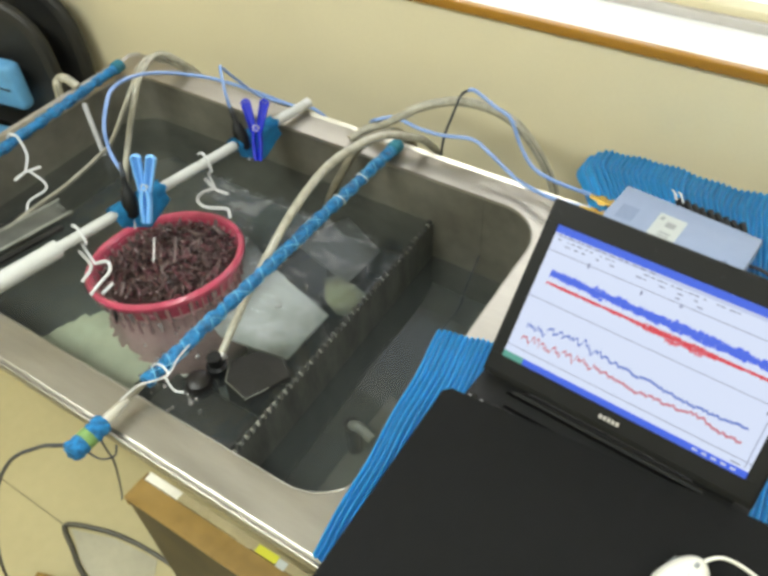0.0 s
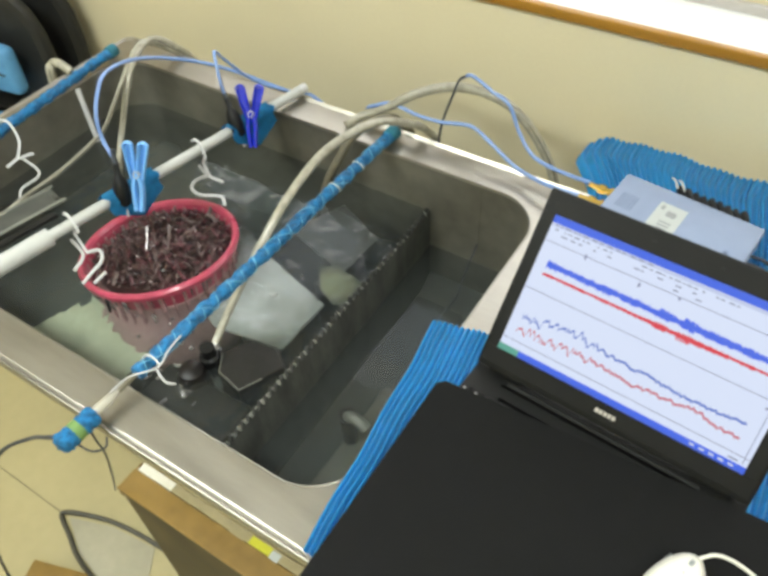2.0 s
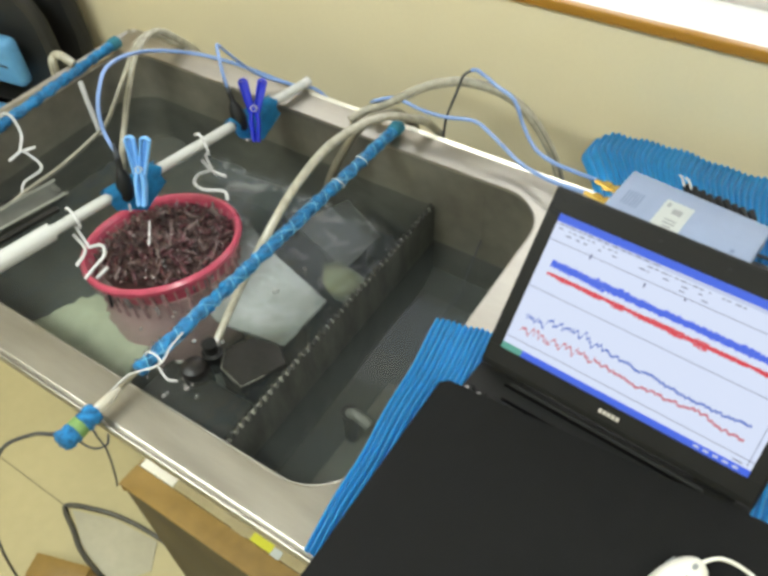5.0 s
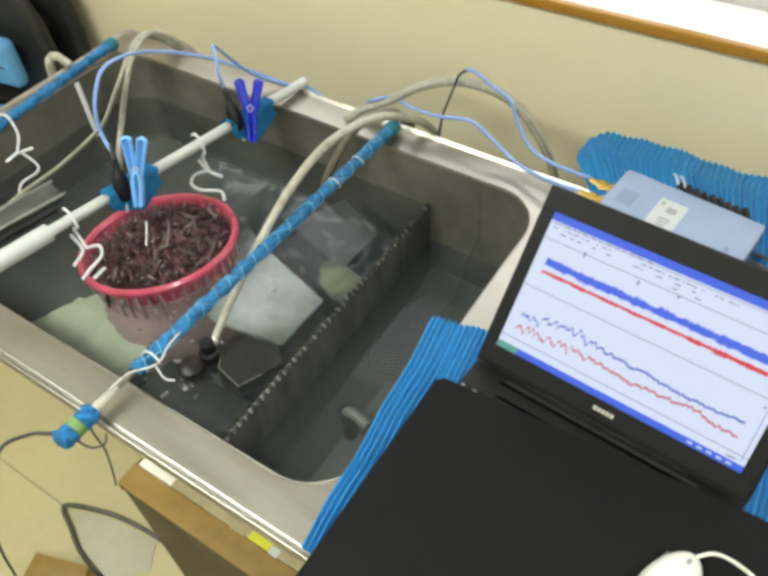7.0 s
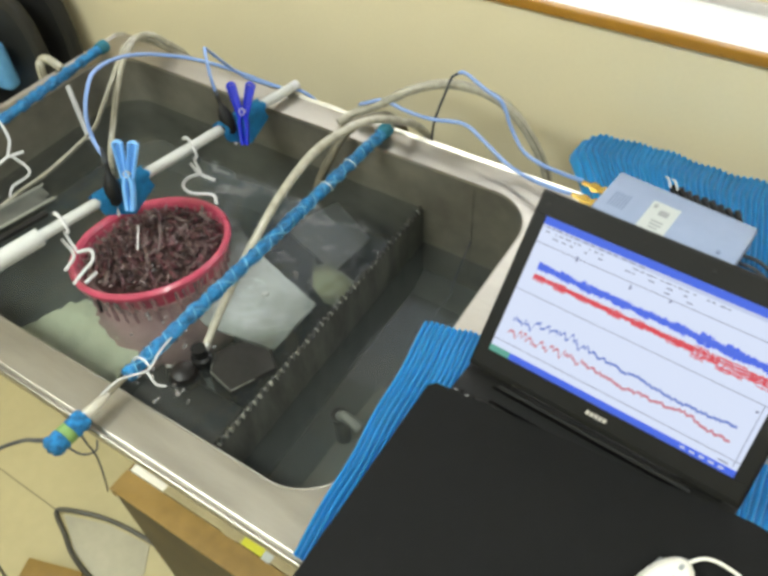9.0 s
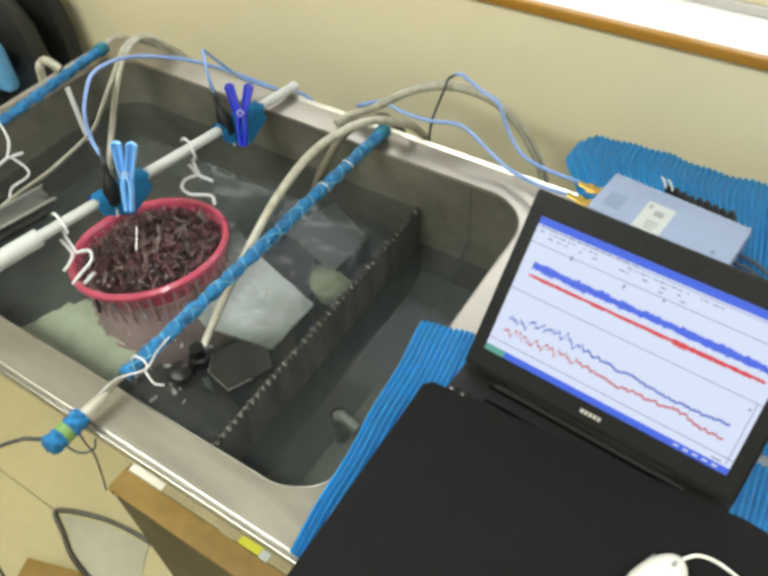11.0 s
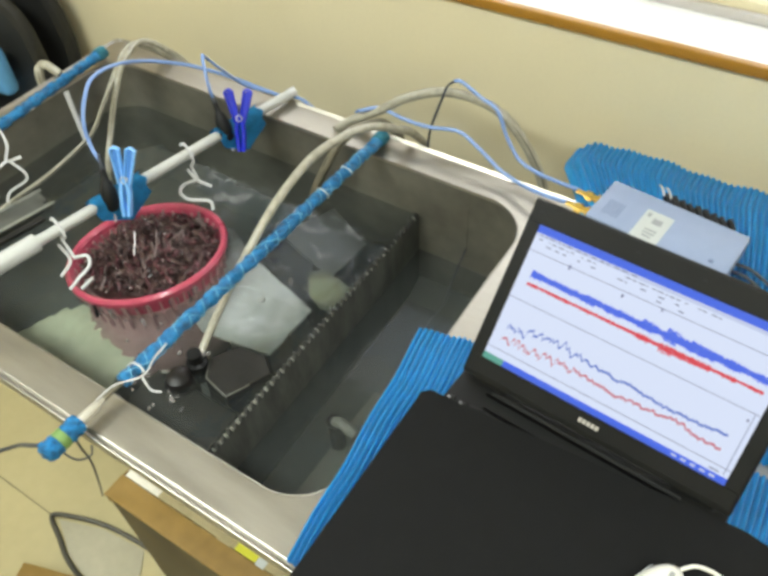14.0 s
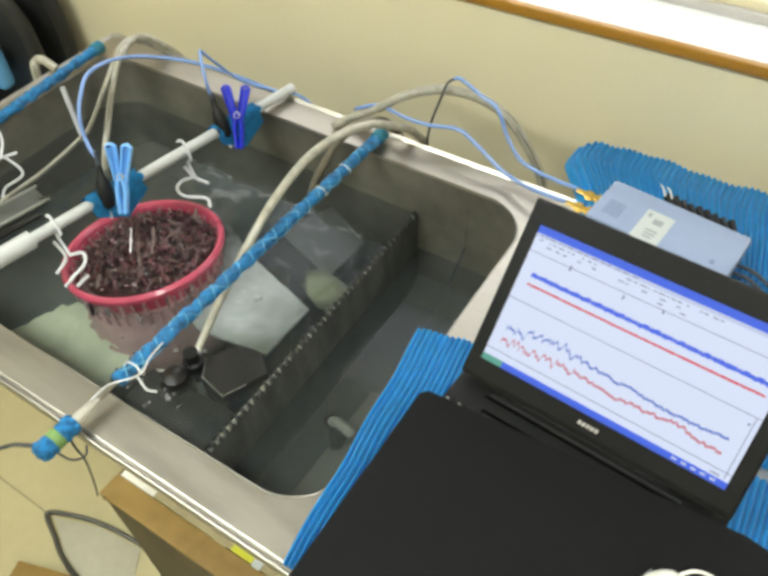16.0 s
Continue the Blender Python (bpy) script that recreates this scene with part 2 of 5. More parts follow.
def water_waves(m, scale, strength):
    nt = m.node_tree
    tc = nt.nodes.new("ShaderNodeTexCoord")
    n = nt.nodes.new("ShaderNodeTexNoise")
    n.inputs["Scale"].default_value, n.inputs["Detail"].default_value = scale, 3
    nt.links.new(tc.outputs["Object"], n.inputs[0])
    bp = nt.nodes.new("ShaderNodeBump")
    bp.inputs["Strength"].default_value, bp.inputs["Distance"].default_value = strength, 0.01
    nt.links.new(n.outputs["Fac"], bp.inputs["Height"])
    nt.links.new(bp.outputs[0], nt.nodes["Principled BSDF"].inputs["Normal"])


M["water_dark"] = mat("silty_water", (0.28, 0.31, 0.30), 0.03, trans=0.925, ior=1.33, vary=0)
water_waves(M["water"], 9, 0.32)
water_waves(M["water_dark"], 9, 0.15)


# ---- mesh helpers ----
def finish(name, bm, material, parent=None, label="", smooth=True, angle=40):
    me = bpy.data.meshes.new(name)
    bmesh.ops.recalc_face_normals(bm, faces=bm.faces[:])
    bm.to_mesh(me)
    bm.free()
    for mm in (material if isinstance(material, (list, tuple)) else [material]):
        me.materials.append(mm)
    if smooth:
        me.polygons.foreach_set("use_smooth", [True] * len(me.polygons))
        me.set_sharp_from_angle(angle=radians(angle))
    ob = new(name, me)
    if parent is not None:
        ob.parent = parent
    if label:
        ob["label"] = label
    return ob


def part(name, bm, material, parent, label=""):
    return finish(name, bm, material, parent, label)


def thing(name, label, category, m=None, group="", kind=""):
    ob = new(name)
    if m is not None:
        ob.matrix_world = m
    ob.empty_display_size = 0.05
    return tagged(ob, label, category, group, kind)


def box(x0, y0, z0, x1, y1, z1, bevel=0.0, seg=2, bm=None, m=None):
    own = bmesh.new()
    bmesh.ops.create_cube(own, size=1)
    for v in own.verts:
        v.co = Vector(((x0 + x1) / 2 + v.co.x * (x1 - x0), (y0 + y1) / 2 + v.co.y * (y1 - y0), (z0 + z1) / 2 + v.co.z * (z1 - z0)))
    if bevel:
        bmesh.ops.bevel(own, geom=own.edges[:], offset=bevel, segments=seg, profile=0.5, affect="EDGES")
    if m is not None:
        own.transform(m)
    return merge(bm, own)


def merge(bm, own):
    if bm is None:
        return own
    me = bpy.data.meshes.new("tmp")
    own.to_mesh(me)
    own.free()
    bm.from_mesh(me)
    bpy.data.meshes.remove(me)
    return bm


def spline(pts, n=8):
    """A smooth curve through the points."""
    p = [Vector(q) for q in pts]
    p = [p[0] * 2 - p[1]] + p + [p[-1] * 2 - p[-2]]
    out = []
    for i in range(1, len(p) - 2):
        a, b, c, d = p[i - 1:i + 3]
        for k in range(n):
            s = k / n
            out.append(0.5 * ((2 * b) + (c - a) * s + (2 * a - 5 * b + 4 * c - d) * s * s + (3 * b - a - 3 * c + d) * s ** 3))
    out.append(p[-2])
    return out


def tube(pts, r, sides=10, n=8, bm=None, smooth_path=True, caps=True):
    bm = bm or bmesh.new()
    path = spline(pts, n) if smooth_path else [Vector(q) for q in pts]
    rad = r if callable(r) else (lambda s: r)
    up = Vector((0.13, 0.21, 0.97))
    rings = []
    for i, q in enumerate(path):
        d = (path[min(i + 1, len(path) - 1)] - path[max(i - 1, 0)]).normalized()
        a = up - d * up.dot(d)
        if a.length < 1e-3:
            a = d.orthogonal()
        a.normalize()
        up = a
        b = d.cross(a)
        rr = rad(i / (len(path) - 1))
        rings.append([bm.verts.new(q + a * rr * math.cos(2 * math.pi * k / sides) + b * rr * math.sin(2 * math.pi * k / sides)) for k in range(sides)])
    for u, v in zip(rings, rings[1:]):
        for k in range(sides):
            bm.faces.new((u[k], u[(k + 1) % sides], v[(k + 1) % sides], v[k]))
    if caps:
        bm.faces.new(rings[0][::-1])
        bm.faces.new(rings[-1])
    return bm


def lathe(profile, sides=32, bm=None, m=None, close=False):
    """Turns (radius, z) pairs round z."""
    own = bmesh.new()
    rings = [[own.verts.new((r * math.cos(2 * math.pi * k / sides), r * math.sin(2 * math.pi * k / sides), z)) for k in range(sides)] for r, z in profile]
    pairs = list(zip(rings, rings[1:])) + ([(rings[-1], rings[0])] if close else [])
    for u, v in pairs:
        for k in range(sides):
            own.faces.new((u[k], u[(k + 1) % sides], v[(k + 1) % sides], v[k]))
    if not close:
        own.faces.new(rings[0])
        own.faces.new(rings[-1])
    if m is not None:
        own.transform(m)
    return merge(bm, own)


def rrect(x0, y0, x1, y1, r, n=8):
    out = []
    for cx, cy, a0 in ((x1 - r, y1 - r, 0), (x0 + r, y1 - r, 90), (x0 + r, y0 + r, 180), (x1 - r, y0 + r, 270)):
        for k in range(n + 1):
            a = radians(a0 + 90 * k / n)
            out.append((cx + r * math.cos(a), cy + r * math.sin(a)))
    return out


def loft(loops, bm=None, cap_start=False, cap_end=False):
    bm = bm or bmesh.new()
    vs = [[bm.verts.new(p) for p in lp] for lp in loops]
    for u, v in zip(vs, vs[1:]):
        n = len(u)
        for k in range(n):
            bm.faces.new((u[k], u[(k + 1) % n], v[(k + 1) % n], v[k]))
    if cap_start:
        bm.faces.new(vs[0][::-1])
    if cap_end:
        bm.faces.new(vs[-1])
    return bm


# ---- room ----
RIM = 0.85
WALL = 0.30
SILL = 1.046


def structure(name, bm, material, label, category):
    ob = finish(name, bm, material)
    return tagged(ob, label, category, kind="structure")


def build_room():
    structure("floor", box(-2.6, -2.6, -0.1, 2.4, WALL + 0.2, 0.0), M["floor"], "cream vinyl floor under the steel tank", "floor")
    structure("ceiling", box(-2.7, -2.7, CEIL, 2.5, 0.8, CEIL + 0.1), M["ceiling"], "plain white ceiling of the room", "ceiling")
    wx0, wx1, wz1 = -1.55, 1.7, 2.1
    bm = box(-2.7, WALL, -0.1, 2.5, WALL + 0.28, SILL - 0.0045)
    box(-2.7, WALL, SILL - 0.03, wx0, WALL + 0.28, CEIL, bm=bm)
    box(wx1, WALL, SILL - 0.03, 2.5, WALL + 0.28, CEIL, bm=bm)
    box(wx0, WALL, wz1, wx1, WALL + 0.28, CEIL, bm=bm)
    turn = Matrix.Translation((-0.3, WALL, 0)) @ pose(0, 0, 0, 0, 0, 1.0) @ Matrix.Translation((0.3, -WALL, 0))
    structure("wall_north", bm, M["wall"], "cream painted wall below a wide window", "wall").matrix_world = turn
    structure("wall_west", box(-2.8, -2.7, -0.1, -2.6, 0.6, CEIL), M["wall"], "cream painted side wall", "wall")
    structure("wall_east", box(2.4, -2.7, -0.1, 2.6, 0.6, CEIL), M["wall"], "cream painted side wall", "wall")
    structure("wall_south", box(-2.7, -2.8, -0.1, 2.5, -2.6, CEIL), M["wall"], "cream painted rear wall", "wall")
    win = thing("window_1", "wide window with a white sill and brown wooden nosing", "window", turn, kind="structure")
    part("sill_nosing", box(wx0 - 0.05, WALL - 0.014, SILL - 0.004, wx1 + 0.05, WALL + 0.004, SILL + 0.016, 0.003), M["wood"], win, "brown varnished wooden nosing")
    part("window_sill", box(wx0, WALL + 0.0042, SILL - 0.004, wx1, WALL + 0.13, SILL + 0.014, 0.002), M["white_paint"], win, "white painted sill board")
    part("bottom_rail", box(wx0, WALL + 0.1302, SILL - 0.004, wx1, WALL + 0.145, SILL + 0.03, 0.003), M["alu"], win, "grey aluminium track")
    part("window_frame", box(wx0, WALL + 0.1452, SILL - 0.004, wx1, WALL + 0.19, SILL + 0.045, 0.003), M["wall"], win, "cream lower frame")
    for k in range(2):
        a = wx0 + k * (wx1 - wx0) / 2
        b = a + (wx1 - wx0) / 2
        g = part("pane", box(a, WALL + 0.225, SILL + 0.02, b, WALL + 0.231, wz1), M["glass"], win)
        g.visible_shadow = False
        bm = box(a, WALL + 0.21, SILL - 0.01, a + 0.04, WALL + 0.25, wz1)
        box(b - 0.04, WALL + 0.21, SILL - 0.01, b, WALL + 0.25, wz1, bm=bm)
        part("sash", bm, M["alu"], win)
    structure("backdrop", box(-6, 3.0, -1.0, 7, 3.05, 4.5), M["haze"], "bright hazy daylight beyond the window", "backdrop")
    # light fittings on the ceiling
    for k, (lx, ly) in enumerate(((-0.95, -1.25), (0.95, -1.25))):
        fit = thing("ceiling_light", "white fluorescent ceiling light fitting", "ceiling light", pose(lx, ly, CEIL), group="ceiling lights")
        part("housing", box(-0.65, -0.14, -0.06, 0.65, 0.14, 0.0, 0.01), M["white_paint"], fit)


build_room()

# ---- steel tank ----
IX0, IX1, IY0, IY1 = -1.075, 0.009, -0.669, 0.0
OX0, OX1, OY0, OY1 = -1.132, 0.085, -0.742, 0.075
BOTTOM = 0.46
WEIR_X = -0.232
WATER_L, WATER_R = 0.735, 0.64


def build_tank():
    tank = thing("steel_tank", "large stainless steel tank sink with a wide flat rim", "tank")
    n = 10

    def loop(x0, y0, x1, y1, r, z):
        return [(x, y, z) for x, y in rrect(x0, y0, x1, y1, r, n)]

    loops = [loop(OX0 + 0.004, OY0 + 0.004, OX1 - 0.004, OY1 - 0.004, 0.02, RIM - 0.016),
             loop(OX0, OY0, OX1, OY1, 0.02, RIM - 0.013),
             loop(OX0, OY0, OX1, OY1, 0.02, RIM - 0.006),
             loop(OX0 + 0.003, OY0 + 0.003, OX1 - 0.003, OY1 - 0.003, 0.02, RIM),
             loop(OX0 + 0.0085, OY0 + 0.0085, OX1 - 0.0085, OY1 - 0.0085, 0.02, RIM - 0.0055),
             loop(OX0 + 0.013, OY0 + 0.013, OX1 - 0.013, OY1 - 0.013, 0.02, RIM - 0.002),
             loop(OX0 + 0.0142, OY0 + 0.0142, OX1 - 0.0142, OY1 - 0.0142, 0.02, RIM - 0.002),
             loop(IX0 - 0.0045, IY0 - 0.0045, IX1 + 0.0045, IY1 + 0.0045, 0.092, RIM - 0.002),
             loop(IX0 - 0.002, IY0 - 0.002, IX1 + 0.002, IY1 + 0.002, 0.090, RIM - 0.002),
             loop(IX0, IY0, IX1, IY1, 0.088, RIM - 0.007)]
    part("rim", loft(loops), M["steel"], tank, "brushed steel rim")
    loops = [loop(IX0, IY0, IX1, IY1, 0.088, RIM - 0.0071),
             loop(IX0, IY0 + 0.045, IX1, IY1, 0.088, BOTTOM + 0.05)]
    part("basin_wall", loft(loops), M["tank"], tank, "mottled dark grey basin walls")
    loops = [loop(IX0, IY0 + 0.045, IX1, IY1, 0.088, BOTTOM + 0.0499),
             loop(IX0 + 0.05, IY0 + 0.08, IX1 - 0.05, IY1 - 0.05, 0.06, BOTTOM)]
    # the floor and lowest 5 cm are darker than the walls
    part("basin_floor", loft(loops, cap_end=True), M["tank_floor"], tank, "dark basin floor")
    loops = [loop(IX0 - 0.02, IY0 - 0.012, IX1 + 0.02, IY1 + 0.02, 0.10, RIM - 0.0156),
             loop(IX0 - 0.02, IY0 + 0.035, IX1 + 0.02, IY1 + 0.02, 0.10, BOTTOM - 0.02)]
    part("outer_shell", loft(loops, cap_end=True), M["steel"], tank)
    part("rim_bead", tube([(OX0 + 0.02, OY0 + 0.003, RIM + 0.0005), (0, OY0 + 0.003, RIM + 0.0005), (OX1 - 0.02, OY0 + 0.003, RIM - 0.0008)], 0.0026, 8, 4), M["bead"], tank, "bright rolled front bead")
    inner = [(x, y, RIM - 0.0022) for x, y in rrect(IX0 - 0.0005, IY0 - 0.0005, IX1 + 0.0005, IY1 + 0.0005, 0.0885, n)]
    part("inner_bead", tube(inner + inner[:1], 0.0016, 6, 1, smooth_path=False), M["bead"], tank, "bright rounded inner edge of the rim")
    part("wall_seam", box(-0.120, IY1 - 0.0012, BOTTOM + 0.06, -0.1188, IY1 - 0.0005, RIM - 0.01), M["tank"], tank)
    for lx in (OX0 + 0.25, OX1 - 0.06):
        for ly in (-0.42, -0.06):
            part("leg", box(lx - 0.02, ly - 0.02, 0.0, lx + 0.02, ly + 0.02, BOTTOM - 0.021, 0.003), M["steel"], tank)
    # weir with a serrated top edge
    y0, y1, top, th = IY0 + 0.001, IY1 - 0.001, 0.742, 0.006

    def strip(prof):
        bm = bmesh.new()
        f = [bm.verts.new((WEIR_X - th / 2, y, z)) for y, z in prof]
        g = [bm.verts.new((WEIR_X + th / 2, y, z)) for y, z in prof]
        bm.faces.new(f)
        bm.faces.new(g[::-1])
        for k in range(len(f)):
            j = (k + 1) % len(f)
            bm.faces.new((f[k], f[j], g[j], g[k]))
        return bm

    weir = part("weir_plate", strip([(y0 + 0.05, BOTTOM + 0.01), (y0 + 0.013, top - 0.006), (y1, top - 0.006), (y1, BOTTOM + 0.01)]), M["weir"], tank, "dark steel weir plate with a toothed edge")
    # thin bright tube painting the glint of the overflow
    part("edge_lip", tube([(WEIR_X - 0.003, -0.610, top - 0.004), (WEIR_X - 0.003, -0.50, top - 0.0035), (WEIR_X - 0.003, -0.415, top - 0.004)], 0.0013, 6, 3), M["tooth"], weir, "painted glint of water flowing over the weir")
    teeth = 46
    w = (y1 - y0) / teeth
    for k in range(teeth):
        a = y0 + w * k
        if a < y0 + 0.012:
            continue
        rise = 0.0050 + 0.0022 * math.sin(k * 2.7)
        part("tooth", strip([(a + w * 0.12, top - 0.006), (a + w * 0.30, top + rise), (a + w * 0.52, top + rise * 0.9), (a + w * 0.66, top - 0.006)]), M["tooth_dark"], weir)
        # each notch gets a bright piece as a painted water glint
        part("tooth_tip", strip([(a + w * 0.67, top - 0.006), (a + w * 0.78, top + 0.001 + 0.002 * math.sin(k * 1.9)), (a + w * 0.99, top - 0.006)]), M["tooth"], weir, "painted water glint between the teeth")
    return tank


build_tank()


def build_water():
    made = []
    for nm, x0, x1, z, amp, lab in (("water_1", IX0 - 0.002, WEIR_X - 0.0032, WATER_L, 0.0017, "rippled murky grey-green water above the weir"),
                                    ("water_2", WEIR_X + 0.0032, IX1 + 0.002, WATER_R, 0.0005, "dark still water beyond the weir")):
        bm = bmesh.new()
        nx, ny = (int((x1 - x0) / 0.006), 118) if nm == "water_1" else (6, 18)
        g = []
        for i in range(nx + 1):
            row = []
            for j in range(ny + 1):
                x = x0 + (x1 - x0) * i / nx
                y = IY0 + 0.004 + (IY1 - IY0 + 0.010) * j / ny
                h = amp * noise.noise((x * 20, y * 20, 1.0))
                if nm == "water_1":
                    h += amp * (0.5 * noise.noise((x * 50, y * 50, 4.0)) + 0.18 * noise.noise((x * 95, y * 95, 7.0)))
                for cx, cy in ((-0.40, -0.36), (-0.36, -0.56), (-0.47, -0.50), (-0.52, -0.53), (-0.62, -0.55)):
                    r = math.hypot(x - cx, y - cy)
                    h += amp * 0.9 * math.sin(r * 330) * math.exp(-r * 22) if nm == "water_1" else 0
                row.append(bm.verts.new((x, y, z + h)))
            g.append(row)
        for i in range(nx):
            for j in range(ny):
                bm.faces.new((g[i][j], g[i + 1][j], g[i + 1][j + 1], g[i][j + 1]))
        ob = finish(nm, bm, M["water"] if nm == "water_1" else M["water_dark"], angle=180)
        ob.visible_shadow = False
        made.append(tagged(ob, lab, "water", kind="structure"))
    return made


waters = build_water()


# ---- table, towel, laptop ----
TABLE = 0.83
TOWEL = 0.850


def build_table():
    t = thing("side_table", "plain laminate side table under the towel", "table")
    part("tabletop", box(0.09, -0.85, TABLE - 0.03, 1.3, 0.27, TABLE, 0.003), M["table"], t)
    for x in (0.14, 1.25):
        for y in (-0.8, 0.22):
            part("leg", box(x - 0.02, y - 0.02, 0, x + 0.02, y + 0.02, TABLE - 0.03, 0.002), M["table"], t)


def build_towel():
    """A ribbed towel: ribs run across the table, front to back."""
    def sheet(name, x0, x1, y0, y1, height, lab, pitch=0.0084, relief=1.0):
        bm = bmesh.new()
        nx = int((x1 - x0) / pitch) * 6
        ny = 24
        cols = []
        for i in range(nx + 1):
            u = i / nx
            col = []
            for j in range(ny + 1):
                v = j / ny
                x, y = x0 + (x1 - x0) * u, y0 + (y1 - y0) * v
                rib = relief * pitch * abs(math.sin(math.pi * (x - x0) / pitch))
                px, py, pz = height(x, y)
                col.append(bm.verts.new((px, py, pz + rib)))
            cols.append(col)
        for a, b in zip(cols, cols[1:]):
            for j in range(ny):
                bm.faces.new((a[j], b[j], b[j + 1], a[j + 1]))
        bmesh.ops.solidify(bm, geom=bm.faces[:], thickness=0.004)
        ob = finish(name, bm, M["towel"], angle=80)
        return tagged(ob, lab, "towel")

    def h1(x, y):
        u = (x + 0.028) / 0.65
        edge = -0.031 + 0.041 * max(0.0, (-0.335 - y) / 0.382) ** 0.9 + 0.0015 * math.sin(y * 40)
        lift = 0.004 * math.sin(u * 60) * max(0.0, 1 - u * 6)
        rear = max(0.0, (y + 0.735) / 0.395) ** 2
        return edge + (0.622 - edge) * u, y + 0.30 * min(0.07, u * 0.65) * rear, 0.857 + lift

    sheet("ribbed_towel", -0.028, 0.622, -0.735, -0.34, h1, "bright blue ribbed towel spread under the laptop")

    def h2(x, y):
        hump = 0.009 * math.sin(max(0.0, min(1.0, (y - 0.02) / 0.24)) * math.pi)
        round_off = max(0.0, (0.045 - x) / 0.045)
        back = 0.245 - 0.045 * round_off ** 2
        yy = -0.30 + (y + 0.30) * (back + 0.30) / 0.562
        fold = 0.003 * math.sin(x * 31 + y * 12) + 0.002 * math.sin(x * 83)
        gap = 0.125 * max(0.0, min(1.0, (0.20 - y) / 0.19))
        return x + 0.002 + gap * max(0.0, 1 - x / 0.5), yy, 0.857 + hump + fold - 0.010 * round_off ** 2

    sheet("ribbed_towel", 0.0, 0.75, -0.30, 0.262, h2, "bright blue ribbed towel behind the laptop under a signal box", 0.0108, 0.65)


build_table()
build_towel()

HINGE = (0.0767, -0.386, 0.893)
LAP_W = 0.376
LAP_YAW = -4.57
LAP_RISE = -1.07
LID_TILT = 41.7


def build_laptop():
    lap = thing("laptop", "open black laptop showing recorded wave traces", "laptop", pose(HINGE[0], HINGE[1], 0.8665, 0, LAP_RISE, LAP_YAW))
    w = LAP_W
    part("base", box(0, -0.26, 0.0, w, 0.012, 0.030, 0.004), M["laptop"], lap)
    for x in (0.02, w - 0.07):
        bm = lathe([(0.008, 0), (0.008, 0.05)], 14, m=pose(x, -0.004, 0.032, 0, 90, 0))
        part("hinge", bm, M["laptop"], lap)
    for k in range(4):
        part("key", box(0.004 + k * 0.019, -0.064, 0.030, 0.019 + k * 0.019, -0.052, 0.0335, 0.0015, 1), M["laptop"], lap)
    for k in range(3):
        part("key_mark", box(0.007 + k * 0.019, -0.0590, 0.0335, 0.0120 + k * 0.019 - 0.001 * k, -0.0572, 0.0338), M["hook"], lap, "small pale key mark")
    # flat strip painting the shade along the sheet's far edge
    part("rear_groove", box(0.056, -0.0485, 0.0299, w - 0.004, -0.0438, 0.0304), M["gap"], lap, "painted shade line behind the keyboard")
    part("hinge_cover", tube([(0.055, -0.017, 0.0275), (w - 0.055, -0.017, 0.0275)], 0.0052, 10, 1), M["laptop"], lap, "rounded hinge cover")
    # second strip, painting the shade in front of the hinge
    part("rear_groove", box(0.048, -0.0265, 0.0299, w - 0.05, -0.0222, 0.0304), M["gap"], lap)
    lid = part("lid", box(0, -0.008, -0.004, w, 0.0, 0.257, 0.0035), M["laptop"], lap)
    lid.matrix_local = pose(0, -0.004, 0.034, -LID_TILT)
    bz = 0.0012
    for nm, a in (("bezel_top", (0.004, 0.2255, 0.372, 0.253)), ("bezel_bottom", (0.004, 0.004, 0.372, 0.0275)),
                  ("bezel_side", (0.004, 0.0276, 0.0195, 0.2254)), ("bezel_side", (0.3552, 0.0276, 0.372, 0.2254))):
        part(nm, box(a[0], -0.008 - bz, a[1], a[2], -0.0078, a[3], 0.0004, 1), M["laptop"], lid)
    for x, z in ((0.016, 0.240), (0.15, 0.240), (0.235, 0.240), (0.361, 0.240)):
        part("bumper", lathe([(0.003, 0), (0.0031, 0.0006), (0.002, 0.0010)], 12, m=pose(x, -0.0092, z, 90, 0, 0)), M["black"], lid, "small round rubber bumper")
    for k in range(5):
        part("badge_bar", box(0.172 + k * 0.0058, -0.0096, 0.012, 0.1763 + k * 0.0058, -0.0091, 0.0175), M["alu"], lid, "pale badge bar")
    return lap, lid


laptop, lid = build_laptop()
# screen, in the lid's own space: x to the right, z up along the lid
SX0, SZ0, SW, SH = 0.020, 0.028, 0.3347, 0.197
FACE = -0.0085


def plate_on_screen(name, u0, v0, u1, v1, d, material, label=""):
    """A thin plate over the part of the screen from (u0, v0) to (u1, v1)."""
    return part(name, box(SX0 + u0 * SW, FACE - d, SZ0 + v0 * SH, SX0 + u1 * SW, FACE - d + 0.0003, SZ0 + v1 * SH), material, lid, label)


def trace(name, us, lo, hi, d, material, label=""):
    """A ragged ribbon across the screen between two ragged edges."""
    bm = bmesh.new()
    a = [bm.verts.new((SX0 + u * SW, FACE - d, SZ0 + v * SH)) for u, v in zip(us, lo)]
    b = [bm.verts.new((SX0 + u * SW, FACE - d, SZ0 + v * SH)) for u, v in zip(us, hi)]
    for k in range(len(us) - 1):
        bm.faces.new((a[k], a[k + 1], b[k + 1], b[k]))
    return part(name, bm, material, lid, label)


